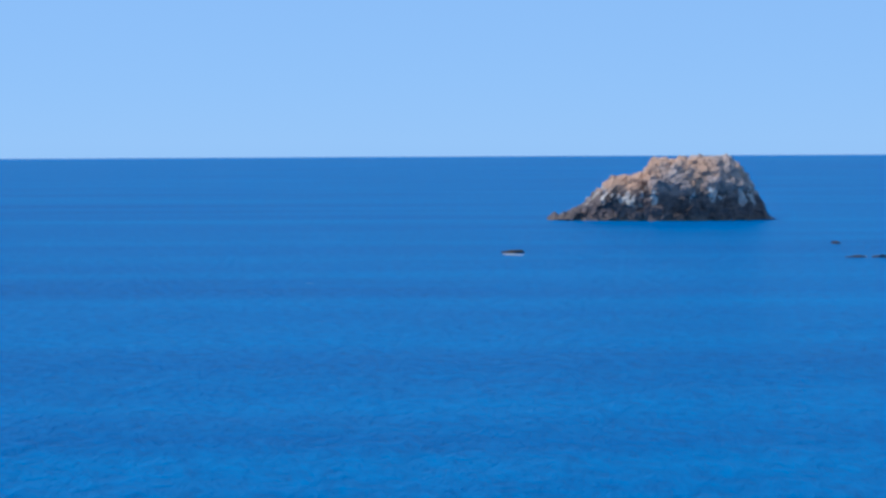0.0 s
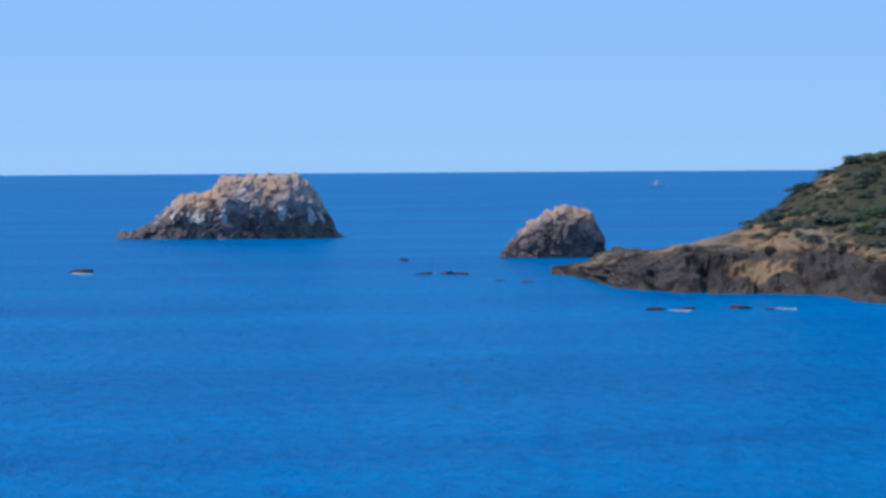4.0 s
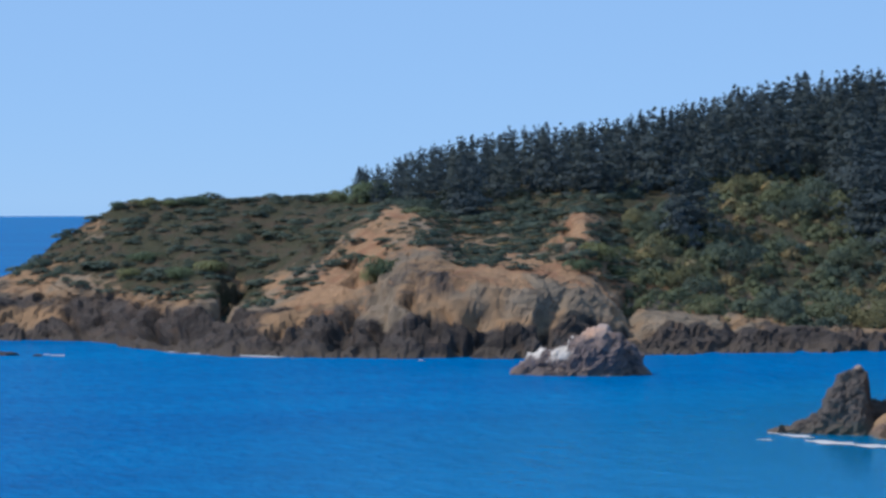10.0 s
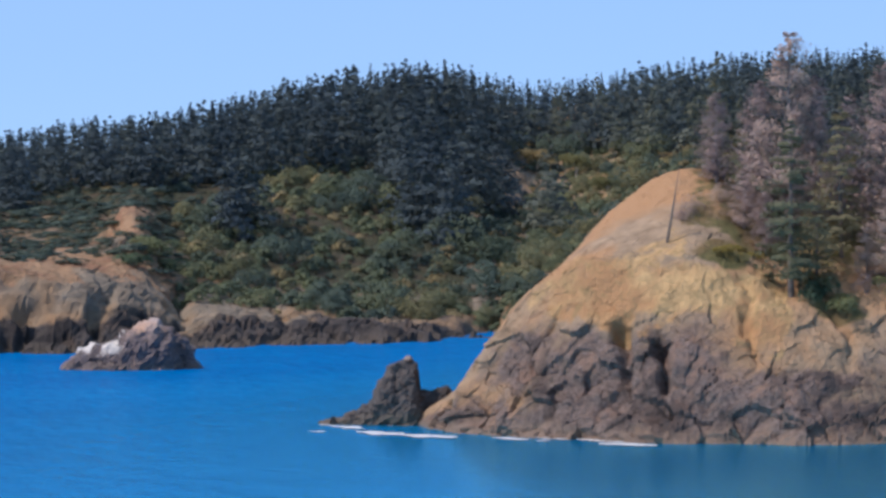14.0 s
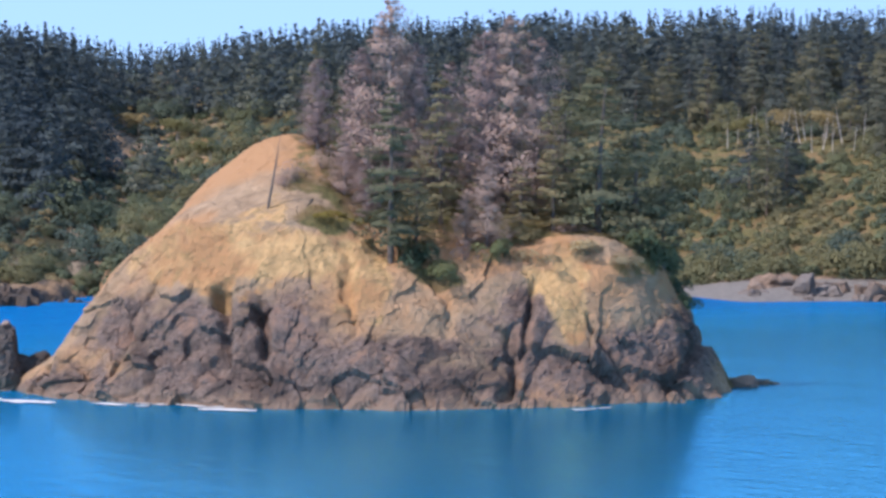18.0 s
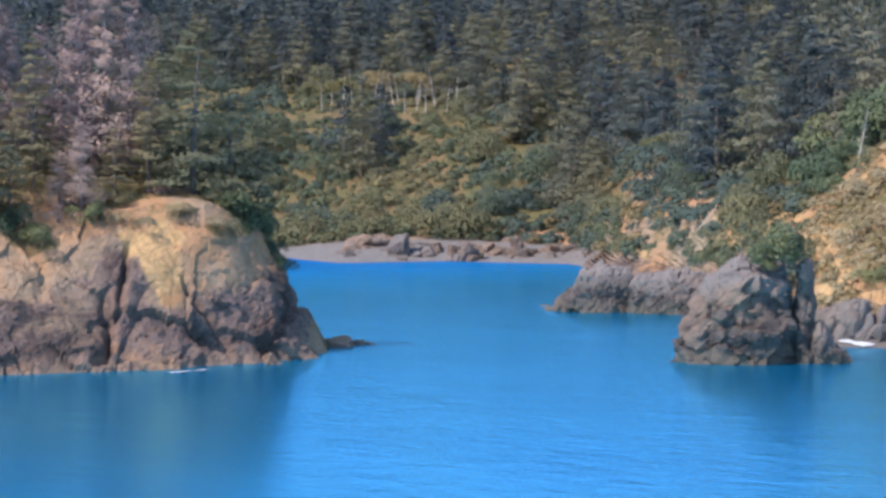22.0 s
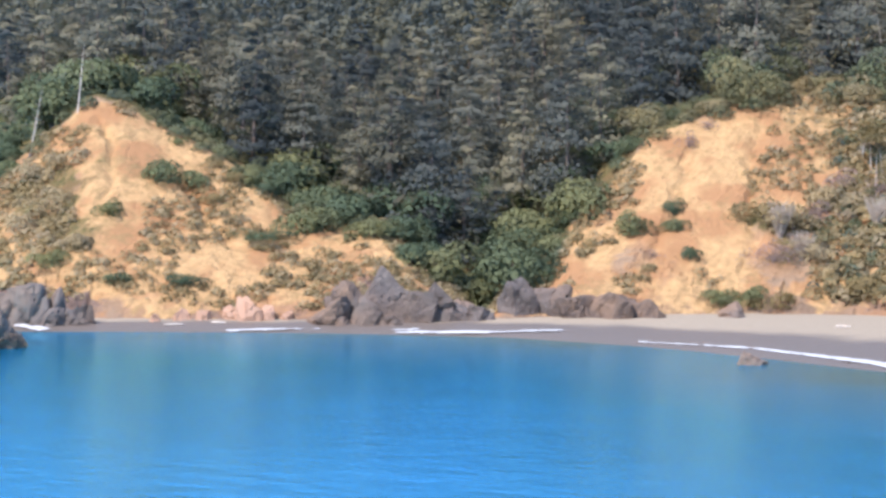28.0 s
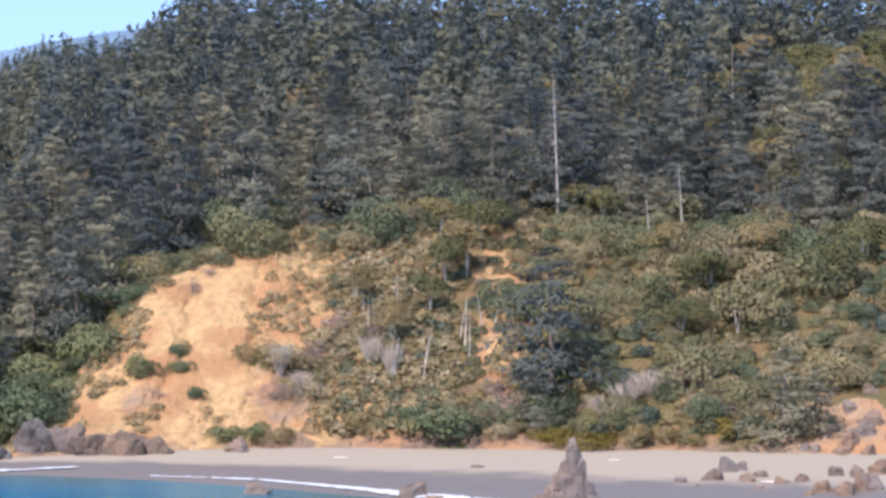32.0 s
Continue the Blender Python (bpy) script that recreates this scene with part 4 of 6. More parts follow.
def tube(points, radii, sides=6):
    """A tapered limb through points."""
    p = np.array(points, dtype=float)
    a = np.linspace(0, 2 * math.pi, sides, endpoint=False)
    v = np.concatenate([c + r * np.stack([np.cos(a), np.sin(a), 0 * a], 1) for c, r in zip(p, radii)])
    f = [[k * sides + i, k * sides + (i + 1) % sides, (k + 1) * sides + (i + 1) % sides, (k + 1) * sides + i] for k in range(len(p) - 1) for i in range(sides)]
    return v, np.array(f)


def joined(pieces):
    vs, fs, n = [], [], 0
    for v, f in pieces:
        vs.append(v); fs.append(np.asarray(f) + n); n += len(v)
    return np.concatenate(vs), np.concatenate(fs)


def trunk_mesh(name, rng, h, r, mat, limbs=0, limb_len=2.0, low=0.2):
    bend = rng.normal(0, 0.02 * h, 2)
    z = np.linspace(-0.6, h, 8)
    pts = [(bend[0] * (q / h) ** 2, bend[1] * (q / h) ** 2, q) for q in z]
    pieces = [tube(pts, r * np.clip(1.05 - z / h, 0.06, 1))]
    for _ in range(limbs):
        f, a = rng.uniform(low, 0.95), rng.uniform(0, 2 * math.pi)
        ln = limb_len * (1.1 - f) * rng.uniform(0.5, 1.2)
        c = np.array([bend[0] * f * f, bend[1] * f * f, f * h])
        e = c + np.array([math.cos(a) * ln, math.sin(a) * ln, rng.uniform(-0.2, 0.45) * ln])
        v, ff = tube([c, (c + e) / 2 + (0, 0, -0.05 * ln), e], [r * 0.36 * (1.1 - f), r * 0.26 * (1.1 - f), 0.03], 4)
        pieces.append((v, ff))
    v, f = joined(pieces)
    return mesh_of(name, v, f, mat, True)


def spruce_kinds(count, seed, leaf, bark, label, category, name, radius=(3.6, 4.6), whorls=11, per=6, many=44, size=0.3, limbs=14, power=0.58, top=0.03, **kw):
    """Shared meshes for a kind of tree, ten metres tall."""
    out = []
    for i in range(count):
        rng = np.random.default_rng(seed + i)
        v, f, n = tiered_crown(rng, 10.0, rng.uniform(*radius), whorls, per, many, size, **kw)
        out.append((mesh_of("crown", v, f, leaf, True, normals=n), trunk_mesh("trunk", rng, 9.7, 0.2, bark, limbs, 2.4, 0.1)))
    return out, label, category, name


def plant_tree(kinds, place, height, spin, group="", wide=1.0, label=""):
    meshes, lab, cat, name = kinds
    crown, trunk = meshes[int(spin * 97) % len(meshes)]
    k = height / 10.0
    ob = thing(name, Matrix.Translation(place) @ Matrix.Rotation(spin, 4, "Z") @ Matrix.Diagonal((k * wide, k * wide, k, 1)), label or lab, cat, group)
    part_mesh("trunk", trunk, ob)
    part_mesh("crown", crown, ob)
    return ob


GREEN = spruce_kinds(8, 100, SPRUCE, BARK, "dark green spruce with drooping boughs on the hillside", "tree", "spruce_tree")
COVE_LEAF = leaf_material("cove_conifer_needles", (0.062, 0.08, 0.086), (0.105, 0.122, 0.108), (0.185, 0.175, 0.105))
TALL = spruce_kinds(6, 120, COVE_LEAF, BARK, "tall dark conifer in the woods above the cove", "tree", "conifer_tree")
EDGE_LEAF = leaf_material("dark_spruce_needles", (0.056, 0.069, 0.068), (0.082, 0.093, 0.08), (0.13, 0.127, 0.09))
EDGE = spruce_kinds(5, 180, EDGE_LEAF, BARK, "large dark spruce at the edge of the woods", "tree", "spruce_tree", radius=(3.3, 3.9), per=7, many=60, size=0.25)
ISLE_GREEN = spruce_kinds(4, 140, ISLE_LEAF, BARK, "wind-worn green spruce on the islet's crest", "tree", "spruce_tree", radius=(2.8, 3.4), whorls=12, per=7, many=80, size=0.18, low=0.14, gaps=0.15, flat=0.05, power=0.45, top=0.05, limbs=40)
ISLE_DEAD = spruce_kinds(4, 160, DEAD, GREY_BARK, "dead spruce with grey-pink twigs on the islet", "tree", "dead_tree", radius=(2.5, 3.1), whorls=20, per=8, many=60, size=0.14, low=0.06, gaps=0.05, droop=-0.05, spread=0.2, flat=0.1, power=0.6, top=0.05, limbs=90)

# on the islet: bearing, level of the ground curve, height of the top, kind, width
for b, lev, top, kind, wide in [(35.62, 2.75, 41.6, ISLE_DEAD, 1.15), (35.1, 2.8, 36.5, ISLE_DEAD, 1.2), (36.1, 2.8, 37, ISLE_DEAD, 1.0), (34.3, 2.85, 35.5, ISLE_DEAD, 1.1), (34.25, 2.95, 37.3, ISLE_GREEN, 0.6), (37.4, 2.75, 38.5, ISLE_DEAD, 1.15),
                                (37.85, 2.7, 39.8, ISLE_DEAD, 1.1), (38.3, 2.75, 37.6, ISLE_DEAD, 1.1), (36.7, 2.9, 35, ISLE_DEAD, 1.0), (39.4, 2.45, 34.9, ISLE_GREEN, 1.35), (35.63, 2.1, 31.9, ISLE_GREEN, 1.0), (36.55, 2.5, 33.5, ISLE_GREEN, 0.9),
                                (37.4, 2.1, 24.6, ISLE_DEAD, 1.3), (37.0, 2.15, 21.5, ISLE_DEAD, 1.3), (40.1, 2.5, 30, ISLE_GREEN, 1.3), (38.6, 2.35, 27, ISLE_GREEN, 1.2), (36.1, 2.25, 24, ISLE_GREEN, 1.2), (38.8, 2.6, 32, ISLE_GREEN, 1.1),
                                (40.6, 2.45, 24, ISLE_GREEN, 1.1), (34.8, 2.5, 27, ISLE_DEAD, 1.4), (35.2, 2.4, 25, ISLE_DEAD, 1.2), (38.0, 2.3, 24, ISLE_GREEN, 1.3)]:
    q = island_land.place(b, lev)
    plant_tree(kind, q, top - q.z, b * 7.7 % 6.28, "trees on the islet", wide)

# the woods: low bearings are farther off
def under_ridge(b, q, height):
    """A tree's height, cut to fit the ridge's skyline in the camera's view."""
    (d,), (z,) = along(RIDGE, np.array([b]))
    d0 = math.hypot(q.x, q.y)
    top = EYE_Z + d0 * (z + 8.5 + 11 * min(1, max(0, (b - 62.5) / 2.5)) - EYE_Z) / d
    return min(height, max(2.5, (top - q.z) * (0.86 + 0.2 * rng.random())))


def conifer_line(b):
    """The rise, in degrees from the lookout, above which conifers stand rather than scrub."""
    return np.interp(b, [19.6, 22, 25, 27, 28.2, 28.5, 28.9, 30, 33, 36, 40, 42, 43.6, 44.3, 45.5, 47.5, 49.5, 50.5, 79], [-0.1, 0.0, 0.12, 0.35, 0.3, -0.4, 0.3, 0.7, 0.55, 0.45, 0.55, 0.42, 0.42, 0.1, -0.4, -0.9, -0.6, -9, -9])


def rise_of(q):
    return math.degrees(math.atan2(q.z - EYE_Z, math.hypot(q.x, q.y)))


rng = np.random.default_rng(5)
tries = 40000
wb, wu = rng.uniform(19.6, 79, tries), rng.random(tries)
lo = np.interp(wb, [19.6, 23, 27, 31, 47, 50, 58, 62, 79], [3.7, 3.6, 3.3, 3.0, 3.0, 3.4, 3.25, 3.3, 3.45])
wl = lo + wu * (5.02 - lo)
clump = fractal(np.stack([wb * 0.8, wl * 2.5, 0 * wb], 1), 3, 19)
spots, taken = [], set()
for b, lev, c in zip(wb, wl, clump):
    q = mainland.place(b, lev)
    over = rise_of(q) - float(conifer_line(b))
    if 73.6 < b < 77.5 and 1.9 < rise_of(q) < 3.3:
        continue
    if over < 0 and not (c > 0.2 and over > -1.6):
        continue
    grid = (7.5 if b > 50 else 5.5 if b < 30 else 10.5) if lev < 4.4 else (4.5 if b < 31 else 6.5) if lev < 4.75 else 3.8
    cell = (int(q.x / grid), int(q.y / grid), grid)
    if cell in taken:
        continue
    taken.add(cell)
    spots.append((math.hypot(q.x, q.y), b, lev, q))
spots.sort(key=lambda s: s[0] + (0 if s[1] > 50 else 400))
NEAR = 295
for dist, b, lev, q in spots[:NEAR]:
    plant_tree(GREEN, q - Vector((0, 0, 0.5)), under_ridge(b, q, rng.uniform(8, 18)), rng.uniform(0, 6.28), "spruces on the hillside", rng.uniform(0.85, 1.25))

for b, rise, tall in [(56.4, -1.5, 20), (58.0, -2.1, 20), (55.5, -1.2, 18), (57.2, -1.3, 17), (54.9, -0.6, 16), (58.9, -1.6, 18), (67.8, 0.4, 15), (66.0, 0.9, 16), (64.1, 1.1, 16), (62.6, 0.5, 15), (61.4, 0.0, 15), (69.2, 0.5, 16),
                      (72.3, 1.1, 18), (71.2, 0.9, 17), (73.2, 0.5, 15), (65.0, 0.9, 13), (60.2, -0.9, 15), (63.3, 1.2, 15), (68.5, 0.7, 14), (49.0, -0.4, 14), (50.0, 0.2, 15), (47.4, -0.8, 15), (46.3, -0.5, 14), (45.4, -0.5, 13)]:
    plant_tree(EDGE, on_slope(mainland, b, rise) - Vector((0, 0, 0.5)), tall, b % 6.28, "large spruces at the wood's edge", 0.8 + 0.2 * math.sin(b * 5) ** 2)
NEAR_COVE = 240
cove = sorted(spots[NEAR:], key=lambda s: s[0] + (0 if 38 < s[1] < 50.5 and s[2] < 4.5 else 900))
for dist, b, lev, q in cove[:NEAR_COVE]:
    plant_tree(TALL, q - Vector((0, 0, 0.5)), under_ridge(b, q, rng.uniform(10, 20)), rng.uniform(0, 6.28), "tall conifers above the cove", rng.uniform(0.75, 1.1))

protos = [tiered_crown(np.random.default_rng(300 + i), 10.0, 2.9 + 0.15 * i, 9, 5, 9, 0.54, 0.04, 0.75, 0.32, 0.28, 0.09, top=0.015) for i in range(9)]
slight = [tiered_crown(np.random.default_rng(330 + i), 10.0, 2.6, 9, 4, 4, 0.72, 0.03, 0.95, 0.35, 0.28, 0.1, top=0.008) for i in range(9)]
pieces, tints, norms = [], [], []
for dist, b, lev, q in cove[NEAR_COVE:]:
    v, f, n = (slight if lev > 4.6 and b < 50 else protos)[rng.integers(9)]
    k = rng.uniform(0.6, 1.0) * (1.7 if b > 62.5 else 1.0) if lev > 4.7 else rng.uniform(0.9, 2.0)
    a, k = rng.uniform(0, 6.28), under_ridge(b, q, 10 * k) / 10
    w = max(k, 0.7) * rng.uniform(0.85, 1.15) * (1.25 if (b < 31 and lev < 4.6) or 31 < b < 50 else 1.0)
    rot = np.array([[math.cos(a), -math.sin(a)], [math.sin(a), math.cos(a)]])
    vv, nn = v.copy(), n.copy()
    vv[:, :2], vv[:, 2], nn[:, :2] = v[:, :2] @ rot.T * w, v[:, 2] * k, n[:, :2] @ rot.T
    pieces.append((vv + np.array(q), f))
    norms.append(nn)
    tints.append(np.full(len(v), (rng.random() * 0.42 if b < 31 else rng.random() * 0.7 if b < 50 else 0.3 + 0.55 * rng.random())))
v, f = joined(pieces)
tagged(new("conifer_forest", mesh_of("conifer_forest", v, f, HAZY_SPRUCE, True, tint=np.concatenate(tints), normals=np.concatenate(norms))), "dense dark conifer forest along the ridge", "forest", kind="stuff")

# ---- shrubs ----
def dome(r, n, size):
    u = r.normal(size=(n, 3))
    u[:, 2] = np.abs(u[:, 2])
    u /= np.linalg.norm(u, axis=1, keepdims=True)
    lump = 1 + 0.7 * fractal(u * 1.8 + r.uniform(0, 50), 3, 1)
    return leaves(u * (lump * r.uniform(0.82, 1.04, n))[:, None] * np.array([1, 1, 0.85]), np.full(n, size) * r.uniform(0.6, 1.2, n), r, u + np.array([0, 0, 0.4]), 0.4)


protos = [dome(np.random.default_rng(400 + i), 130, 0.32) for i in range(6)]
middling = [dome(np.random.default_rng(460 + i), 190, 0.24) for i in range(6)]
fine = [dome(np.random.default_rng(430 + i), 330, 0.175) for i in range(6)]
tries = 34000
sb_, su, sd = rng.uniform(13.4, 79, tries), rng.random(tries), rng.random(tries)
s_lo = np.interp(sb_, [13, 30.4, 30.6, 50.4, 50.6, 66.1, 66.3, 79], [2.5, 2.5, 2.2, 2.2, 2.96, 2.96, 2.08, 2.08])
s_lo = np.where((sb_ > 39) & (sb_ < 47.5), 2.02, s_lo)
s_hi = np.where(sb_ < 50.5, np.interp(sb_, [20, 24, 28, 46, 50], [4.1, 4.5, 4.8, 4.8, 4.3]), 3.75)
sl = s_lo + su * (s_hi - s_lo)
mott = fractal(np.stack([sb_ * 0.9, sl * 2.6, 0 * sl + 0.3], 1), 3, 2)
glade = np.exp(-((sb_ - 43.2) / 1.6) ** 2 - ((sl - 3.15) / 0.5) ** 2)
need = np.where(sb_ < 24.5, -0.3, np.where(sb_ < 50.5, -0.2, np.where(sb_ < 66.2, -9, np.where(sl > 2.9, -9, -0.3))))
dryness = np.where(sb_ < 30.5, 0.12, np.where(sb_ < 50.5, 0.12 + 0.4 * glade, np.where(sb_ < 66.2, 0.12, np.where(sl < 3.2, 0.42, 0.3))))
dryness = np.where((sb_ > 64.6) & (sb_ < 70.5) & (sl < 3.5), 0.6, dryness)
pieces, dry_pieces, tints, dry_tints, taken = [], [], [], [], set()
norms, dry_norms, broad, hill_broad = [], [], [], []
for b, lev, m, nd, dry, u, g in zip(sb_, sl, mott, need, dryness, sd, glade):
    if m < nd or rng.random() < 0.45 * g or (b > 75.4 and lev < 2.35):
        continue
    if b < 31 and bare_ground(mainland, b, lev) > 0.3 + 0.5 * u:
        continue
    q = mainland.place(b, lev)
    if (b < 20.5 and u < 0.7):
        continue
    if b < 50.5 and lev > 3.5 and rise_of(q) > conifer_line(b) + (0.9 if b > 30 else 0.15):
        continue
    grid = 2.0 if b < 24.5 else 1.9 if 41.0 < b < 44.9 else 2.7 if b > 66 else 3.5
    cell = (int(q.x / grid), int(q.y / grid), grid)
    if cell in taken:
        continue
    taken.add(cell)
    v, f = (fine if b > 50.5 else protos if b < 24.5 else middling)[rng.integers(6)]
    k = min(5.4, 1.5 * math.exp(rng.normal(0.15, 0.5)) * (1.0 if b < 28 else 1.25)) * (0.55 if b < 24.5 else 1.0) * (0.7 if u < dry else 1.0)
    if 41.0 < b < 44.9 and -2.1 < rise_of(q) < 0.95:
        if u < 0.7:
            k, u, g = rng.uniform(0.6, 1.4), 1.0, g + 0.6
    if 24.5 < b <= 50.5 and k > 2.3:
        if len(hill_broad) < 300 and rng.random() < 0.5:
            hill_broad.append((q, k))
            continue
        k = rng.uniform(1.3, 2.3)
    if 66 < b < 69.4 and lev < 2.98:
        k = min(k, 1.2)
    if b > 50.5 and k > 1.8:
        if u >= dry and len(broad) < 300:
            broad.append((q, k))
            continue
        k = rng.uniform(1.2, 1.8)
    (dry_pieces if u < dry else pieces).append((v * k * np.array([1, 1, 0.38 if b < 24.5 else 1.1]) + np.array(q), f))
    (dry_norms if u < dry else norms).append(dome_normals(v, rng))
    (dry_tints if u < dry else tints).append(np.full(len(v), min(1, max(0, (0.02 if b < 24.5 else 0.2 if b < 20.5 else 0.4 if b < 31 else 0.28 if 44.9 < b < 50.5 else 0.45) + 1.5 * m + 0.22 * rng.random() - 0.12 + 0.3 * g + (0.1 if b > 66 else -0.08)))))
# tufts of dry grass and brush on the landslides, thicker at their edges
gb, gl = rng.uniform(50.6, 68.5, 5200), rng.uniform(2.06, 2.99, 5200)
brushy = 0.12 * np.exp(-((gb - 51.7) / 0.9) ** 2) + 0.4 * np.clip((gb - 65.7 - 0.9 * (gl - 2.5)) / 0.8, 0, 1)
gm = fractal(np.stack([gb * 1.6, gl * 5, 0 * gl + 0.2], 1), 3, 13) - 0.25 * np.exp(-((gb - 64.3) / 1.2) ** 2) * (brushy < 0.1) - 0.15 * np.exp(-((gb - 53.0) / 0.5) ** 2) + brushy
for b, lev, m, e in zip(gb, gl, gm, brushy):
    if m > 0.0:
        v, f = protos[rng.integers(6)]
        green = rng.random() < 0.2 * (e > 0.1) * (b > 60)
        (norms if green else dry_norms).append(dome_normals(v[:150], rng))
        (pieces if green else dry_pieces).append((v[:150] * rng.uniform(0.3, 0.9) * (1 + 2.2 * min(e, 0.35)) + np.array(mainland.place(b, lev)), f[:50]))
        (tints if green else dry_tints).append(np.full(150, rng.random()))
v, f = joined(pieces)
tagged(new("coastal_scrub", mesh_of("coastal_scrub", v, f, SHRUB, True, tint=np.concatenate(tints), normals=np.concatenate(norms))), "thick green and olive scrub covering the slopes", "scrub", kind="stuff")
v, f = joined(dry_pieces)
tagged(new("dry_scrub", mesh_of("dry_scrub", v, f, DRY_SCRUB, True, tint=np.concatenate(dry_tints), normals=np.concatenate(dry_norms))), "straw-coloured dry scrub and grass on the slopes", "scrub", kind="stuff")

# ---- single bushes, alders, snags and brush ----
def leafy_mesh(name, seed, count, size, mat, squash=0.8, slim=0.6):
    r = np.random.default_rng(seed)
    lobes = [(r.normal(0, 0.42, 3) * np.array([1, 1, 0.45]) + np.array([0, 0, 0.3]), r.uniform(0.4, 0.7)) for _ in range(7)]
    pieces = []
    for c, rad in lobes:
        u = r.normal(size=(count // 7, 3))
        u /= np.linalg.norm(u, axis=1, keepdims=True)
        u[:, 2] = np.where(u[:, 2] < -0.3, -u[:, 2], u[:, 2])
        p = c + u * rad * r.uniform(0.84, 1.05, (len(u), 1)) * np.array([1, 1, squash])
        p[:, 2] = np.maximum(p[:, 2], 0.02)
        pieces.append(leaves(p, size * r.uniform(0.6, 1.3, len(u)), r, u + np.array([0, 0, 0.35]), 0.6, slim))
    v, f = joined(pieces)
    return mesh_of(name, v, f, mat, True, normals=dome_normals(v, r))


def stems_mesh(name, seed, mat, count=5, height=0.6, spread=0.4, thick=0.03):
    r = np.random.default_rng(seed)
    pieces = []
    for _ in range(count):
        a, s = r.uniform(0, 6.28), spread * r.uniform(0.3, 1)
        e = np.array([math.cos(a) * s, math.sin(a) * s, height * r.uniform(0.7, 1.1)])
        pieces.append(tube([(0, 0, -0.1), e * 0.5 + (0, 0, 0.05), e], [thick, thick * 0.7, thick * 0.3], 5))
    return mesh_of(name, *joined(pieces), mat, True)


BUSHES = {
    "green": ([leafy_mesh("foliage", 500 + i, 1800, 0.085, BUSH) for i in range(3)], "rounded dark green shrub on the slope", "green_shrub"),
    "dry": ([leafy_mesh("foliage", 520 + i, 1500, 0.08, DRY) for i in range(3)], "dry straw-coloured shrub with pale seed heads", "dry_shrub"),
    "gorse": ([leafy_mesh("foliage", 540 + i, 1500, 0.08, GORSE, 0.6) for i in range(2)], "low yellow-olive shrub behind the beach", "yellow_shrub"),
    "dead": ([leafy_mesh("foliage", 560 + i, 1500, 0.07, DEAD, 0.7, 0.2) for i in range(2)], "leafless grey-brown brush on the slope", "dead_shrub"),
}
BROAD = leaf_material("broadleaf_leaves", (0.14, 0.17, 0.10), (0.225, 0.22, 0.115), (0.315, 0.27, 0.155))
BUSHES["broad"] = ([leafy_mesh("foliage", 550 + i, 3200, 0.058, BROAD, 0.9) for i in range(5)], "rounded olive-green broadleaf shrub on the hillside", "broadleaf_shrub")
HILL_BROAD = leaf_material("hillside_leaves", (0.09, 0.125, 0.105), (0.14, 0.165, 0.098), (0.195, 0.19, 0.105))
BUSHES["hill"] = ([leafy_mesh("foliage", 590 + i, 2200, 0.068, HILL_BROAD, 0.9) for i in range(5)], "round-crowned dark green tree in the hillside thicket", "broadleaf_tree")
GREY_WOOD = plain_material("grey_twigs", (0.44, 0.37, 0.30), 0.9, 0.3, 3)
BUSHES["bare"] = ([stems_mesh("foliage", 570 + i, GREY_WOOD, 120, 1.0, 0.95, 0.022) for i in range(2)], "leafless fan of grey twigs leaning from the bank", "bare_shrub")
STEMS = [stems_mesh("stem", 580 + i, BARK) for i in range(2)]


def bush(kind, place, radius, tall, spin, group=""):
    meshes, label, name = BUSHES[kind]
    ob = thing(name, Matrix.Translation(place) @ Matrix.Rotation(spin, 4, "Z") @ Matrix.Diagonal((radius, radius, tall, 1)), label, "shrub", group)
    part_mesh("stem", STEMS[int(spin * 31) % 2], ob)
    part_mesh("foliage", meshes[int(spin * 53) % len(meshes)], ob)
    return ob


def bushes_at(rows, land, group):
    """Rows of bearing, rise, radius and height in metres, kind."""
    for i, (b, rise, radius, tall, kind) in enumerate(rows):
        q = on_slope(land, b, rise)
        bush(kind, q - Vector((0, 0, 0.25)), radius, tall, (i * 1.7 + b) % 6.28, group)


for i, (q, k) in enumerate(broad):
    leafy = math.degrees(math.atan2(q.x, q.y)) > 62.5
    bush("broad" if leafy else "green", q - Vector((0, 0, 0.3)), k, k * 1.05, (i * 2.39) % 6.28, "broadleaf shrubs on the hillside" if leafy else "dark shrubs above the cove")
for i, (q, k) in enumerate(hill_broad):
    bush("hill", q - Vector((0, 0, 0.3)), k, k * 1.15, (i * 2.39) % 6.28, "round trees on the far hillside")
bushes_at([(62.36, -2.35, 2.0, 3.0, "green"), (63.14, -2.04, 1.4, 2.2, "green"), (63.19, -2.34, 1.4, 1.8, "green"), (63.45, -2.81, 1.1, 1.5, "green"), (62.78, -2.81, 1.6, 1.2, "dead"),
           (64.99, -2.91, 3.4, 3.2, "dead"), (65.30, -2.29, 3.6, 3.6, "dry"), (64.78, -2.09, 3.0, 3.0, "dry"), (65.92, -1.88, 3.0, 3.2, "dry"), (65.61, -2.91, 2.6, 3.0, "dry"),
           (66.23, -1.57, 3.0, 3.0, "dead"), (59.63, -2.95, 3.6, 3.6, "green"), (60.25, -2.74, 4.0, 4.0, "green"), (59.83, -2.33, 4.4, 4.0, "green"), (60.55, -2.01, 4.0, 3.6, "green"), (61.07, -1.50, 3.6, 3.4, "green"), (61.68, -0.88, 3.6, 3.2, "green"), (63.44, -0.85, 1.4, 2.6, "dead"), (63.75, -0.44, 1.5, 1.6, "dead")], mainland, "shrubs on the landslide")
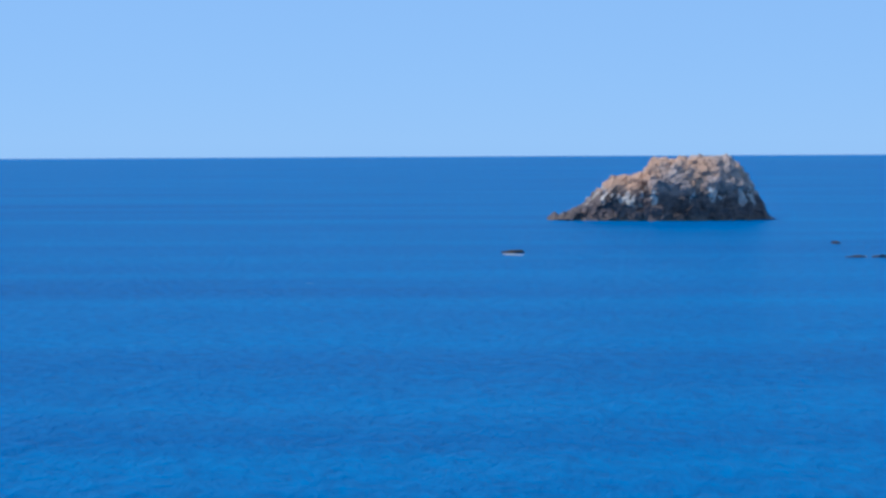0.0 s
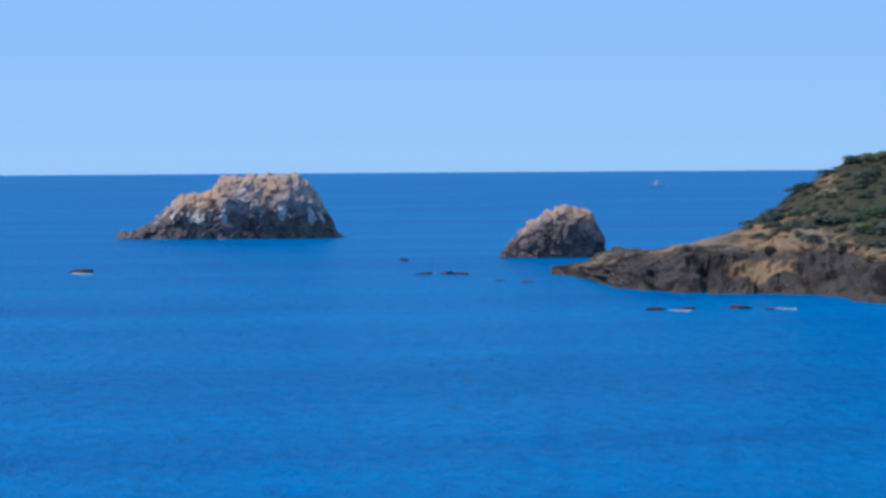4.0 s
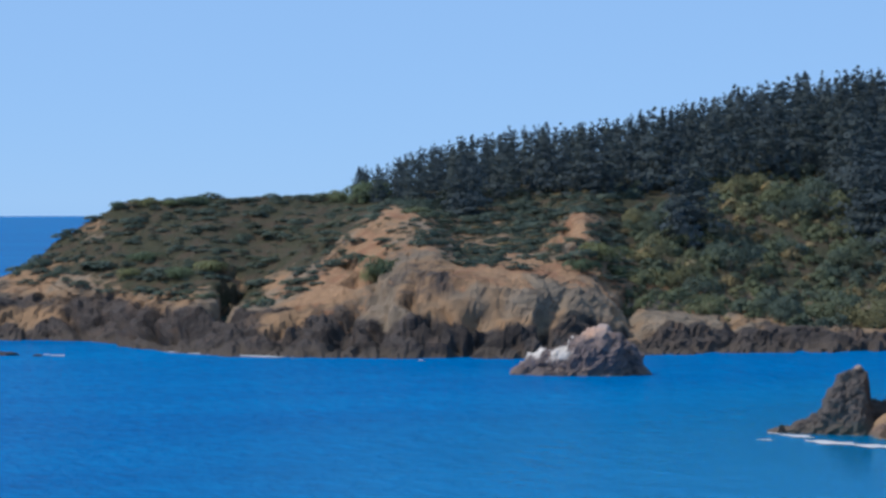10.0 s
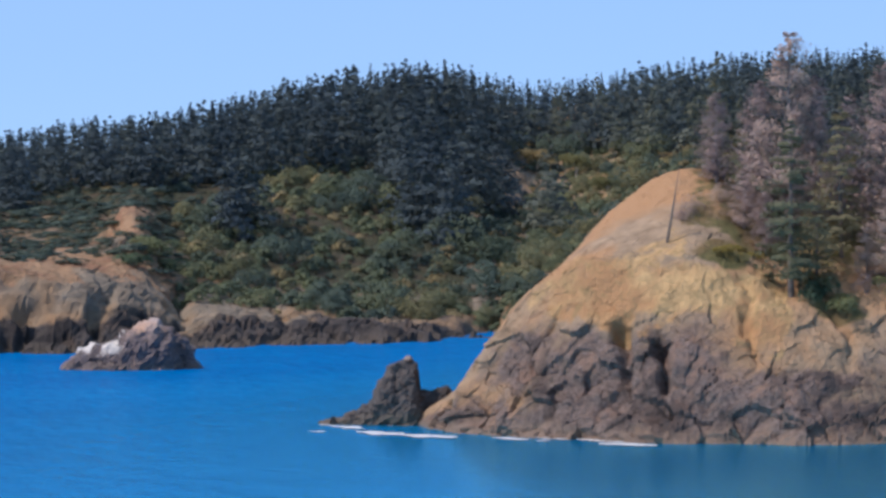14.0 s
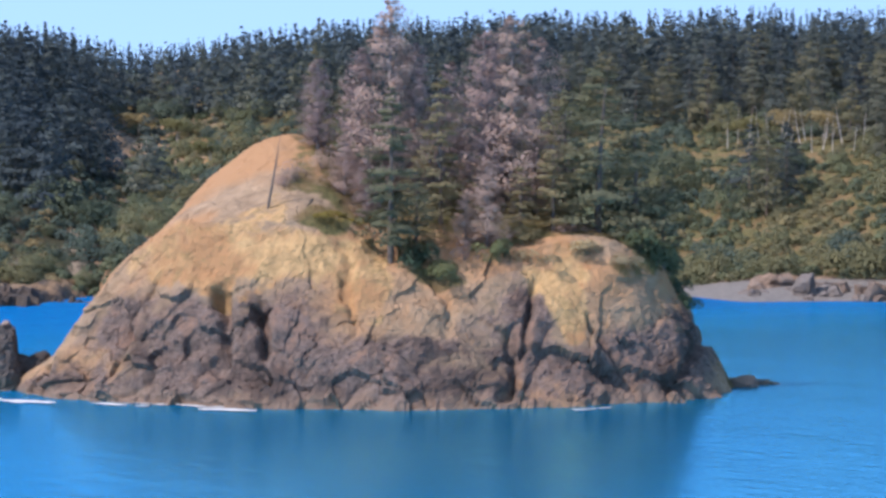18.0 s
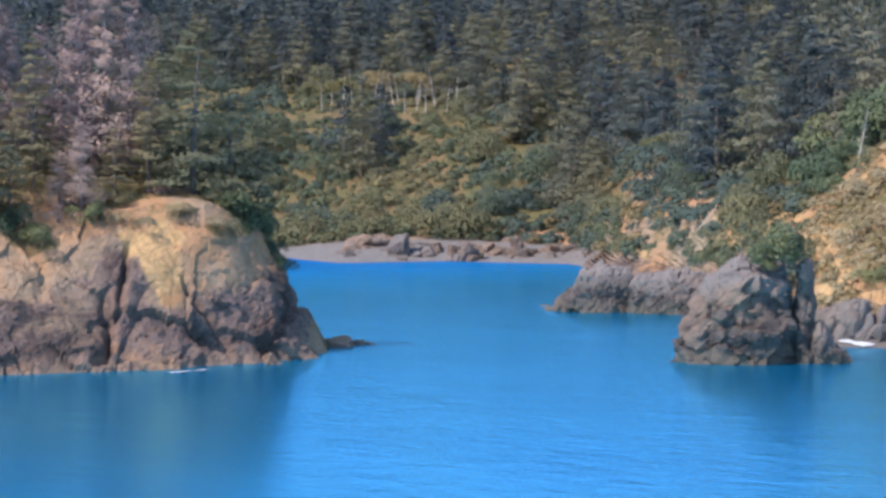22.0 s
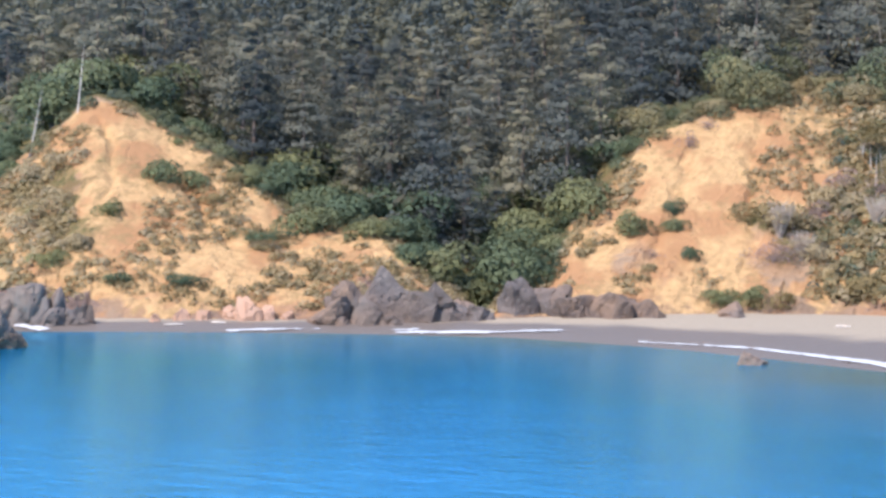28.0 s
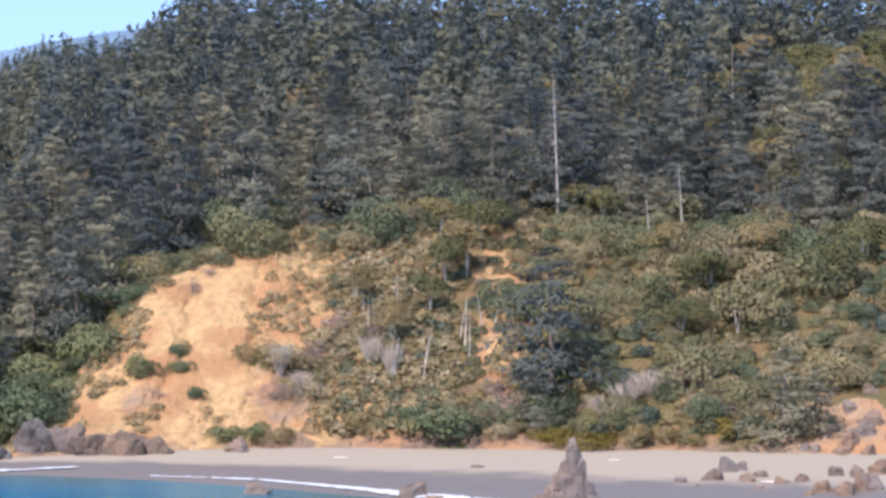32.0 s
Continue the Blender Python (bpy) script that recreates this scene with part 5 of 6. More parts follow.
bushes_at([(63.96, -3.63, 2.2, 1.8, "green"), (64.58, -3.63, 2.0, 2.2, "green"), (65.10, -3.68, 2.0, 2.0, "dry"), (66.64, -3.42, 3.0, 2.0, "dry"), (68.29, -3.57, 4.2, 3.6, "green"),
           (67.67, -3.31, 2.6, 2.6, "green"), (71.05, -3.85, 4.0, 2.2, "gorse"), (70.54, -3.81, 2.6, 1.8, "gorse"), (71.97, -3.84, 2.0, 2.0, "dry"), (69.32, -3.66, 2.4, 2.0, "dry"),
           (72.03, -3.77, 2.2, 2.4, "dry"), (72.58, -3.77, 1.8, 2.2, "dry"), (73.02, -3.77, 1.8, 2.0, "dry"), (70.16, -3.71, 2.4, 1.6, "gorse"), (73.78, -3.60, 2.4, 2.2, "gorse")], mainland, "shrubs behind the beach")
bushes_at([(66.48, 0.34, 2.0, 2.0, "dry"), (65.96, 0.28, 1.8, 1.8, "dry"), (66.78, 0.49, 2.0, 2.2, "dry"), (65.50, 0.49, 2.2, 2.6, "dead"), (71.59, -3.22, 3.4, 2.6, "dead"), (72.14, -2.83, 3.6, 3.0, "dead"),
           (72.69, -2.73, 3.4, 3.0, "dead"), (73.35, -3.06, 3.0, 2.4, "dead"), (73.79, -2.73, 3.0, 2.4, "dry"), (69.39, -3.26, 3.0, 3.0, "dead"), (69.17, -2.93, 2.6, 3.0, "dead"), (66.86, -1.70, 2.4, 2.6, "dead"),
           (67.31, -1.27, 2.6, 3.0, "dry"), (66.42, -1.92, 2.4, 2.6, "dry"), (65.76, -2.14, 2.8, 3.0, "dead"),
           (71.35, -3.29, 3.2, 2.6, "bare"), (71.76, -3.09, 3.2, 3.0, "bare"), (72.16, -2.88, 3.4, 3.2, "bare"), (72.67, -2.78, 3.2, 2.8, "bare"), (73.18, -2.67, 3.0, 2.6, "bare"), (69.60, -3.30, 3.2, 3.4, "dead"), (69.19, -3.30, 2.6, 3.0, "dead"),
           (67.24, -2.48, 2.2, 4.2, "bare"), (66.82, -2.27, 2.2, 4.0, "bare"), (65.07, -2.47, 2.0, 4.2, "bare"), (65.48, -2.89, 2.0, 3.4, "bare"), (73.49, -3.28, 3.0, 2.4, "dead"), (73.89, -2.87, 3.0, 2.4, "green"), (68.16, -3.40, 3.4, 2.2, "green"),
           (65.38, 0.51, 1.8, 3.4, "bare"), (65.90, 0.66, 1.8, 2.8, "bare"), (73.69, -0.42, 3.0, 3.4, "bare")], mainland, "brush above the beach")
bushes_at([(52.91, -2.03, 1.6, 2.2, "green"), (53.83, -1.41, 2.6, 2.6, "green"), (54.45, -1.56, 2.4, 2.2, "green"), (55.68, -2.45, 3.2, 1.2, "green"), (54.14, -0.74, 1.0, 1.2, "green"),
           (51.46, -1.41, 3.0, 2.4, "dry"), (51.98, -1.92, 2.8, 2.4, "dry"), (51.36, -2.34, 2.6, 2.4, "dry"), (52.29, -2.64, 2.2, 2.2, "dry"), (51.88, -2.95, 2.2, 1.8, "green"),
           (55.16, -1.46, 1.8, 1.8, "dry"), (53.01, -3.26, 2.0, 1.2, "green"), (54.24, -3.26, 2.2, 1.2, "green"), (52.29, -1.10, 2.2, 2.0, "dry"), (54.75, -1.82, 1.6, 1.4, "dry")], mainland, "shrubs on the bluff")
bushes_at([(15.24, -0.18, 1.8, 1.6, "green"), (15.76, -0.09, 2.2, 1.6, "green"), (16.17, -0.10, 2.2, 1.4, "green"), (16.63, -0.08, 2.8, 1.9, "green"), (19.26, -0.03, 2.6, 2.2, "green"),
           (19.82, -0.03, 4.4, 4.0, "green"), (20.08, -1.32, 3.4, 3.0, "green"), (19.87, -1.53, 2.6, 2.4, "green"), (15.75, -1.10, 3.0, 2.0, "green"), (16.37, -1.41, 3.4, 2.2, "green"),
           (16.88, -1.31, 3.0, 2.2, "green"), (15.45, -1.41, 2.6, 1.8, "green"), (23.98, -1.12, 3.6, 3.0, "green"), (23.67, -1.33, 2.6, 2.4, "green"), (24.29, -1.43, 3.0, 2.6, "green")], mainland, "shrubs on the headland")
bushes_at([(33.88, -0.48, 1.6, 2.2, "dead"), (34.39, -0.27, 2.4, 2.6, "dead"), (34.91, -0.48, 2.6, 3.0, "dead"), (33.67, -0.59, 1.2, 2.0, "dead"), (36.56, -2.23, 1.8, 1.8, "green"),
           (36.97, -1.92, 1.8, 2.4, "dead"), (37.59, -1.91, 1.6, 2.2, "green"), (36.15, -2.02, 1.8, 3.0, "green"), (40.75, -2.2, 1.5, 2.4, "green"), (41.0, -2.75, 1.2, 1.8, "green"), (40.85, -2.5, 1.2, 2.0, "green"), (39.2, -1.75, 2.2, 1.6, "dry"), (38.2, -1.9, 2.0, 1.4, "dry"), (39.8, -1.95, 1.8, 1.2, "dry"), (40.47, -2.00, 1.6, 3.0, "green"), (40.16, -1.75, 2.0, 2.6, "green"),
           (38.00, -1.60, 2.0, 2.4, "dry"), (34.50, -1.15, 2.0, 0.9, "gorse"), (35.01, -1.25, 1.8, 0.8, "gorse"), (38.93, -1.39, 2.2, 1.4, "dead"), (39.54, -1.39, 1.8, 2.4, "green")], island_land, "brush on the islet")
for (b, rise), rad, tall in [((50.14, -2.34), 2.2, 3.6), ((49.75, -2.46), 1.5, 2.2), ((50.34, -2.46), 1.0, 2.6), ((49.90, -2.59), 1.2, 1.4)]:
    bush("green", at(b, 321.0, EYE_Z + 321.0 * math.tan(radians(rise)) - 1.0), rad, tall, b % 6.28, "bushes on the sea stack")

# pale bare trunks: bearing and rise of the foot, height, trunk radius
SNAGS = [trunk_mesh("trunk", np.random.default_rng(600 + i), 10.0, 0.13, PALE_WOOD, n, 2.0, 0.3) for i, n in enumerate((26, 64, 40))] + [trunk_mesh("trunk", np.random.default_rng(609), 10.0, 0.2, BARK, 22, 2.2, 0.05)]


def snag(b, rise, height, kind, land=None, label="bare bleached tree trunk standing among the woods"):
    q = on_slope(land or mainland, b, rise)
    k = height / 10
    ob = thing("snag", Matrix.Translation(q) @ Matrix.Rotation(b % 6.28, 4, "Z") @ Matrix.Rotation(math.sin(b * 9) * (0.05 if height > 10 else 0.2), 4, "Y") @ Matrix.Rotation(math.sin(b * 17) * 0.1, 4, "X") @ Matrix.Diagonal((k ** 0.5, k ** 0.5, k, 1)), label, "tree", "bare trunks")
    part_mesh("trunk", SNAGS[kind], ob)


for row in [(70.46, 0.48, 22, 1), (70.27, 0.70, 16, 1), (72.85, 0.02, 12, 0), (72.22, 0.03, 8, 0), (73.79, 1.88, 17, 1), (72.01, 1.24, 7, 0), (67.93, 1.05, 11, 2), (66.93, 0.50, 9, 2),
            (52.30, -0.23, 9, 2), (51.47, -1.00, 9, 1), (68.74, -2.12, 6.5, 0), (67.82, -2.69, 6, 2), (67.28, -2.49, 5, 2)]:
    snag(*row)
for row in [(66.95, -1.55, 5, 0), (67.3, -2.5, 6, 0), (67.2, -2.55, 5.5, 2), (67.85, -2.4, 6, 0), (68.65, -1.95, 7, 0), (68.55, -1.8, 6, 2), (69.0, -1.5, 5, 0), (67.35, -1.15, 5, 2), (66.7, -1.2, 4, 0)]:
    snag(*row, None, "pale leaning stem among the brush above the beach")
for row in [(42.14, 0.11, 8, 0), (42.50, 0.16, 8, 2), (42.76, 0.16, 9, 0), (43.17, 0.16, 8.5, 2), (43.48, 0.11, 8, 0), (43.83, 0.16, 9, 2), (44.19, 0.11, 8, 0), (66.79, -1.62, 5, 0),
            (69.25, -1.40, 4.5, 0), (67.20, -1.26, 4, 2), (31.50, -0.12, 6, 2), (31.24, -0.07, 6, 0), (28.71, 0.93, 6, 2)]:
    snag(*row)
for i in range(14):
    snag(41.75 + 0.19 * i, (0.05, 0.2, -0.05, 0.12)[i % 4], 7.0 + (i * 5 % 4), i % 3)
snag(33.4, -0.98, 8.0, 3, island_land, "thin dark dead tree on the islet's bare shoulder")

# alders: several pale stems under a loose olive crown
ALDER = leaf_material("alder_leaves", (0.13, 0.135, 0.062), (0.195, 0.18, 0.08), (0.27, 0.215, 0.11))
ALDERS = [(leafy_mesh("crown", 620 + i, 2200, 0.07, ALDER, 0.75), stems_mesh("trunk", 640 + i, PALE_WOOD, 4, 1.0, 0.3, 0.022)) for i in range(3)]


def alder(b, rise, height, wide):
    q = on_slope(mainland, b, rise)
    crown, stem = ALDERS[int(b * 13) % 3]
    ob = thing("alder_tree", Matrix.Translation(q) @ Matrix.Rotation(b % 6.28, 4, "Z"), "alder with pale stems and a loose olive crown", "tree", "alders on the slope")
    t = part_mesh("trunk", stem, ob)
    t.scale = (wide, wide, height * 0.75)
    c = part_mesh("crown", crown, ob)
    c.location, c.scale = (0, 0, height * 0.45), (wide, wide, height * 0.5)


r9 = np.random.default_rng(9)
for row in [(68.28, -0.64, 7, 3), (68.69, -0.53, 8, 3.4), (67.97, -1.36, 6, 2.6), (67.25, -1.87, 6, 2.8), (66.53, -1.05, 5, 2.6), (71.29, 0.36, 7, 4), (70.74, 0.48, 6, 3), (75.23, 0.88, 8, 5),
            (74.25, 1.22, 7, 4), (75.90, 2.84, 8, 7), (75.03, 2.96, 7, 5), (76.55, 2.83, 8, 6), (76.10, 1.31, 8, 5), (73.36, -0.86, 6, 4), (72.60, -0.31, 6, 4), (74.24, -0.43, 7, 4.5)]:
    alder(*row)
for row in [(74.1, 2.3, 9, 5), (74.6, 2.7, 8, 6), (75.2, 2.5, 9, 6), (75.9, 2.6, 9, 6), (76.5, 2.4, 8, 6), (74.9, 1.8, 8, 5), (75.7, 1.7, 8, 5), (74.3, 1.5, 7, 4), (76.4, 1.6, 8, 5), (75.44, -0.87, 7, 4.5), (76.31, -0.33, 7, 5), (73.91, -1.63, 6, 4), (72.81, -1.74, 5, 4), (68.20, 0.16, 6, 3.5), (68.97, 0.05, 7, 3.5), (42.20, 0.16, 7, 4), (42.81, 0.26, 7, 4),
            (43.53, 0.26, 7, 4), (44.14, 0.27, 7, 4), (50.64, -0.69, 6, 3), (48.99, -0.59, 5, 4), (48.17, -0.89, 6, 4), (31.75, 0.18, 6, 5), (31.04, 0.29, 6, 5), (32.36, -0.23, 6, 4)]:
    alder(*row)

for i in range(18):
    alder(73.8 + 0.17 * i, 1.9 + 0.28 * (i * 7 % 5), 7 + i % 3, 4.5 + i % 2)

# the tall pine by the beach and its darker neighbour
for (b, rise), tall, wide in [((70.33, -2.72), 17.5, 1.35), ((74.82, -3.71), 10.5, 1.5), ((70.05, -3.48), 5.5, 1.8), ((75.42, -3.60), 8, 1.5)]:
    plant_tree(GREEN, on_slope(mainland, b, rise), tall, b % 6.28, "", wide, "broad green pine leaning over the beach scrub")

# ---- rocks awash, boulders and talus ----
ROCK_SEED = [40]


def boulder(b, d, wide, high, deep=None, base=-0.2, label="dark weathered boulder", group="", name="boulder", rough=0.7, mat=BOULDER, dark=0.42):
    """A broken, flat-faced stone, half sunk in the ground."""
    ROCK_SEED[0] += 1
    seed = ROCK_SEED[0]
    nu, nv = (34, 20) if wide < 3 or name == "reef_rock" else (50, 30)
    th, ph = np.meshgrid(np.linspace(0, 2 * math.pi, nu), np.linspace(-0.5, math.pi / 2, nv))
    u = np.stack([np.cos(th) * np.cos(ph), np.sin(th) * np.cos(ph), np.sin(ph)], 2).reshape(-1, 3)
    r8 = np.random.default_rng(seed)
    side = r8.uniform(0, 6.28) + np.arange(6) * 1.05 + r8.normal(0, 0.22, 6)
    planes = np.concatenate([np.stack([np.cos(side), np.sin(side), r8.uniform(-0.1, 0.45, 6)], 1), r8.normal(0, 0.35, (3, 3)) + np.array([0, 0, 1]), r8.normal(size=(4, 3))])
    planes /= np.linalg.norm(planes, axis=1, keepdims=True)
    cut = np.concatenate([r8.uniform(0.62, 0.95, 6), r8.uniform(0.5, 0.75, 3), r8.uniform(0.7, 1.0, 4)])
    r = np.minimum((cut[None, :] / np.clip(u @ planes.T, 0.05, 1)).min(1), 1.25)
    p = u * r[:, None]
    p /= np.array([np.ptp(p[:, 0]), np.ptp(p[:, 1]), p[:, 2].max()])
    p *= np.array([wide, deep or wide * 0.8, high])
    size = min(wide, high * 1.5)
    wrinkle = fractal(p * 2.2 / size + seed, 4, seed) - 0.55 * np.clip(ridged(p * np.array([1.1, 1.1, 0.8]) / size + seed, 2, seed + 5) - 0.22, 0, 1)
    wrinkle -= 0.5 * cracks(p * 1.3 / size + seed, seed + 11) + 0.25 * cracks(p * 3.0 / size + seed, seed + 15)
    p = p + u * (rough * 0.28 * size * wrinkle)[:, None]
    cov = np.stack([dark + 0 * r, 0 * r, 0 * r], 1)
    ob = new(name, mesh_of(name, p, grid_faces(nv, nu), mat, False, cov))
    ob.matrix_world = Matrix.Translation(at(b, d, base)) @ Matrix.Rotation(-radians(b) + 0.6 * math.sin(seed), 4, "Z")
    return tagged(ob, label, "rock", group)


for b, d, w, h in [(1.30, 697, 6, 0.9), (7.14, 755, 3, 0.8), (7.49, 668, 5, 0.6), (7.93, 668, 4, 0.8), (7.58, 670, 4, 0.6), (8.15, 665, 5, 0.7), (8.90, 628, 3, 0.5), (9.40, 621, 3, 0.5),
                   (11.70, 507, 4.5, 0.7), (12.26, 511, 3.5, 0.6), (13.24, 512, 5.5, 0.8), (13.75, 508, 3, 0.5)]:
    boulder(b, d, w, h, label="dark reef rock just breaking the water", group="reef rocks", name="reef_rock", mat=WET_ROCK)
for b, d, w, h in [(42.02, 342, 4.5, 1.4), (42.37, 346, 3, 0.8), (42.63, 346, 2, 0.5), (45.80, 417, 2.5, 0.4), (64.58, 303, 3.4, 1.5), (67.63, 296, 3.6, 1.8), (68.04, 292, 3.0, 0.7), (66.29, 304, 1.2, 0.5),
                   (70.60, 287, 4.4, 1.1), (70.14, 292, 2, 0.8), (54.30, 342, 1.0, 0.4), (51.01, 325, 2.0, 1.4)]:
    boulder(b, d, w, h, label="brown rock at the water's edge", group="shore rocks", name="shore_rock")
def outcrop(b, d, stones, label, base=0.0):
    """A rock outcrop of several broken blocks: across, away, up, width, height and tilt of each."""
    ob = thing("rock_outcrop", Matrix.Translation(at(b, d, base)) @ Matrix.Rotation(-radians(b), 4, "Z"), label, "rock", "rocks under the bluffs")
    for x, y, z, w, h, tilt in stones:
        stone = boulder(b, d, w * 1.3, h * 1.2, name="stone", rough=0.75)
        for key in ("label", "category", "group"):
            if key in stone:
                del stone[key]
        stone.parent = ob
        stone.matrix_basis = Matrix.Translation((x, y, z)) @ Matrix.Rotation(tilt, 4, "Y") @ Matrix.Rotation(0.9 * math.sin(x * 7 + w), 4, "Z")
    return ob


# the last stone is added to hide pale sand in the cove
outcrop(58.05, 348, [(-6.4, 0, -0.6, 5.6, 3.2, -0.3), (-4.0, 1.0, -0.6, 6.4, 5.4, -0.25), (-0.6, 1.4, -0.6, 6.6, 6.0, 0.15), (-2.8, -1.4, -0.6, 4.6, 3.0, 0.3), (2.0, 0.0, -0.6, 5.4, 4.2, 0.35), (4.6, 0.8, -0.6, 5.6, 4.4, 0.3), (7.0, 0.2, -0.6, 4.6, 2.6, 0.3), (0.4, -2.2, -0.6, 3.4, 2.0, -0.2), (9.4, -0.6, -0.6, 4.6, 2.6, 0.2)],
        "fissured dark grey rocks at the foot of the bluff", 0.2)
outcrop(60.6, 350, [(-1.6, 0, -0.6, 4.4, 5.0, -0.1), (1.0, 0.6, -0.6, 5.2, 4.8, 0.2), (3.4, 0, -0.6, 4.0, 3.0, 0.3), (-2.6, -0.8, -0.6, 2.2, 2.4, 0)], "grey rock wall beside the dark cove", 0.3)
outcrop(62.0, 349, [(-3.2, 0.3, -0.6, 4.8, 3.6, -0.2), (-0.4, 0, -0.6, 5.4, 3.8, 0.15), (2.6, 0.4, -0.6, 4.8, 3.4, 0.2), (4.8, 0, -0.6, 3.4, 2.2, 0.3)], "broken grey rock at the head of the beach", 0.4)
outcrop(51.5, 349, [(-4.2, 0, -0.6, 5.2, 3.8, -0.1), (-0.8, 0.6, -0.6, 5.4, 4.6, 0.1), (2.2, 0.2, -0.6, 4.8, 4.0, 0.15), (5.0, 0.4, -0.6, 4.4, 2.8, 0.25)], "grey rock rib behind the sea stack", 0.2)
# added rock: hides pale sand where the cove is only dark shadow
boulder(59.35, 354, 4.6, 2.6, base=0.3, label="added rock standing in for the cove's dark gap")
boulder((64.27, -3.99)[0], 350, 3.7, 2.2, base=1.0, label="dark boulder on the dry sand")
boulder((68.89, -4.15)[0], 325, 2.0, 0.5, base=0.9, label="low flat stone on the beach")
for b, rise, w, h in [(72.85, -4.42, 1.6, 0.8), (73.47, -4.39, 3.0, 1.5), (73.78, -4.26, 2.6, 1.9), (74.16, -4.42, 2.2, 1.0), (74.81, -4.45, 1.8, 0.9), (75.63, -4.60, 2.6, 1.4), (76.06, -4.65, 2.4, 1.5),
                      (76.55, -4.58, 3.0, 2.0), (75.85, -4.34, 2.0, 1.2), (74.43, -4.35, 1.6, 0.9), (75.19, -4.43, 1.8, 1.0), (74.00, -4.24, 1.8, 1.2), (76.66, -4.32, 2.8, 1.8), (76.28, -4.36, 2.2, 1.5), (75.36, -4.65, 1.4, 0.6),
                      (73.23, -4.50, 1.2, 0.5), (74.38, -4.54, 1.2, 0.5)]:
    d = (EYE_Z - 1.5) / math.tan(radians(-rise))
    bz = float(beach_height(np.array([b]), np.array([min(d, 372)]))[0])
    boulder(b, min(d, 372), w, h, base=bz - 0.15, label="angular grey boulder fallen from the bank", group="talus boulders", dark=0.2)
r22 = np.random.default_rng(22)
for i in range(24):
    b = 75.0 + 1.8 * r22.random() ** 0.7
    q = on_slope(mainland, b, -4.15 + 1.5 * r22.random() * (b - 74.6) / 2)
    w = 1.2 * math.exp(r22.normal(0.1, 0.4))
    boulder(b, math.hypot(q.x, q.y) - 0.4, w, w * r22.uniform(0.5, 0.8), base=q.z - 0.3, label="grey rock on the talus slope", group="talus boulders", dark=0.1)
for b, rise, w, h in [(42.58, -2.61, 9.5, 4.2), (43.15, -2.30, 6, 4.4), (43.51, -2.30, 4.4, 2.6), (44.23, -2.56, 4.4, 2.4), (44.90, -2.45, 3.4, 1.8), (45.42, -2.49, 4, 1.5), (45.93, -2.51, 3.4, 1.6), (46.65, -2.33, 5, 3.6),
                      (44.49, -2.52, 2.2, 1.4), (43.82, -2.50, 3, 1.4), (46.34, -2.53, 2.4, 1.2), (47.36, -2.50, 3, 1.4)]:
    boulder(b, 558 + 9 * math.sin(b * 40), w, h, base=0.3, label="grey boulder on the far cove's beach", group="cove boulders")
for b, d, w, h in [(55.4, 350, 3.8, 2.6), (55.75, 350, 2.4, 1.6), (55.1, 351, 2.6, 1.6), (54.6, 351, 2.2, 1.0), (54.2, 351, 2.6, 1.2), (56.1, 350, 1.8, 1.0), (53.7, 350, 1.6, 0.7)]:
    boulder(b, d, w, h, base=0.9, label="pale broken rock at the foot of the landslide", group="pale rocks", mat=STACK, dark=0.0)
r21 = np.random.default_rng(21)
for b in np.linspace(42.04, 46.76, 56):
    w = 2.3 * math.exp(r21.normal(0.4, 0.45))
    boulder(b + r21.normal(0, 0.06), 549 + r21.uniform(-4, 12), w, w * r21.uniform(0.35, 0.65), base=0.2, label="grey boulder on the far cove's beach", group="cove boulders")

# tower of piled boulders on the wet sand
tower = thing("rock_tower", Matrix.Translation(at(70.72, 289, 0.0)) @ Matrix.Rotation(-radians(70.72), 4, "Z"), "knobbly tower of rounded grey rock on the beach", "rock")
for i, (x, y, z, w, h) in enumerate([(-1.2, 0, -0.4, 2.7, 2.9), (1.15, 0.2, -0.4, 2.6, 2.6), (0.0, 0.3, 1.7, 3.0, 2.3), (-1.3, -0.2, 1.5, 1.5, 1.5), (1.35, -0.1, 1.5, 1.5, 1.3), (0.1, 0.3, 3.5, 2.2, 1.7), (0.9, 0.2, 3.3, 1.2, 1.1),
                                     (0.15, 0.3, 4.8, 1.3, 1.2), (0.2, 0.3, 5.7, 0.8, 0.8), (2.5, -0.5, -0.4, 2.2, 1.3), (-2.8, -0.4, -0.4, 2.2, 1.1), (-4.0, -0.9, -0.3, 1.8, 0.7)]):
    lump = boulder(70.72, 289, w * 1.3, h * 0.95, name="stone", label="rounded grey stone", rough=0.5, mat=BOULDER, dark=0.15)
    for key in ("label", "category", "group"):
        if key in lump:
            del lump[key]
    lump.parent = tower
    lump.matrix_basis = Matrix.Translation((x, y, z))

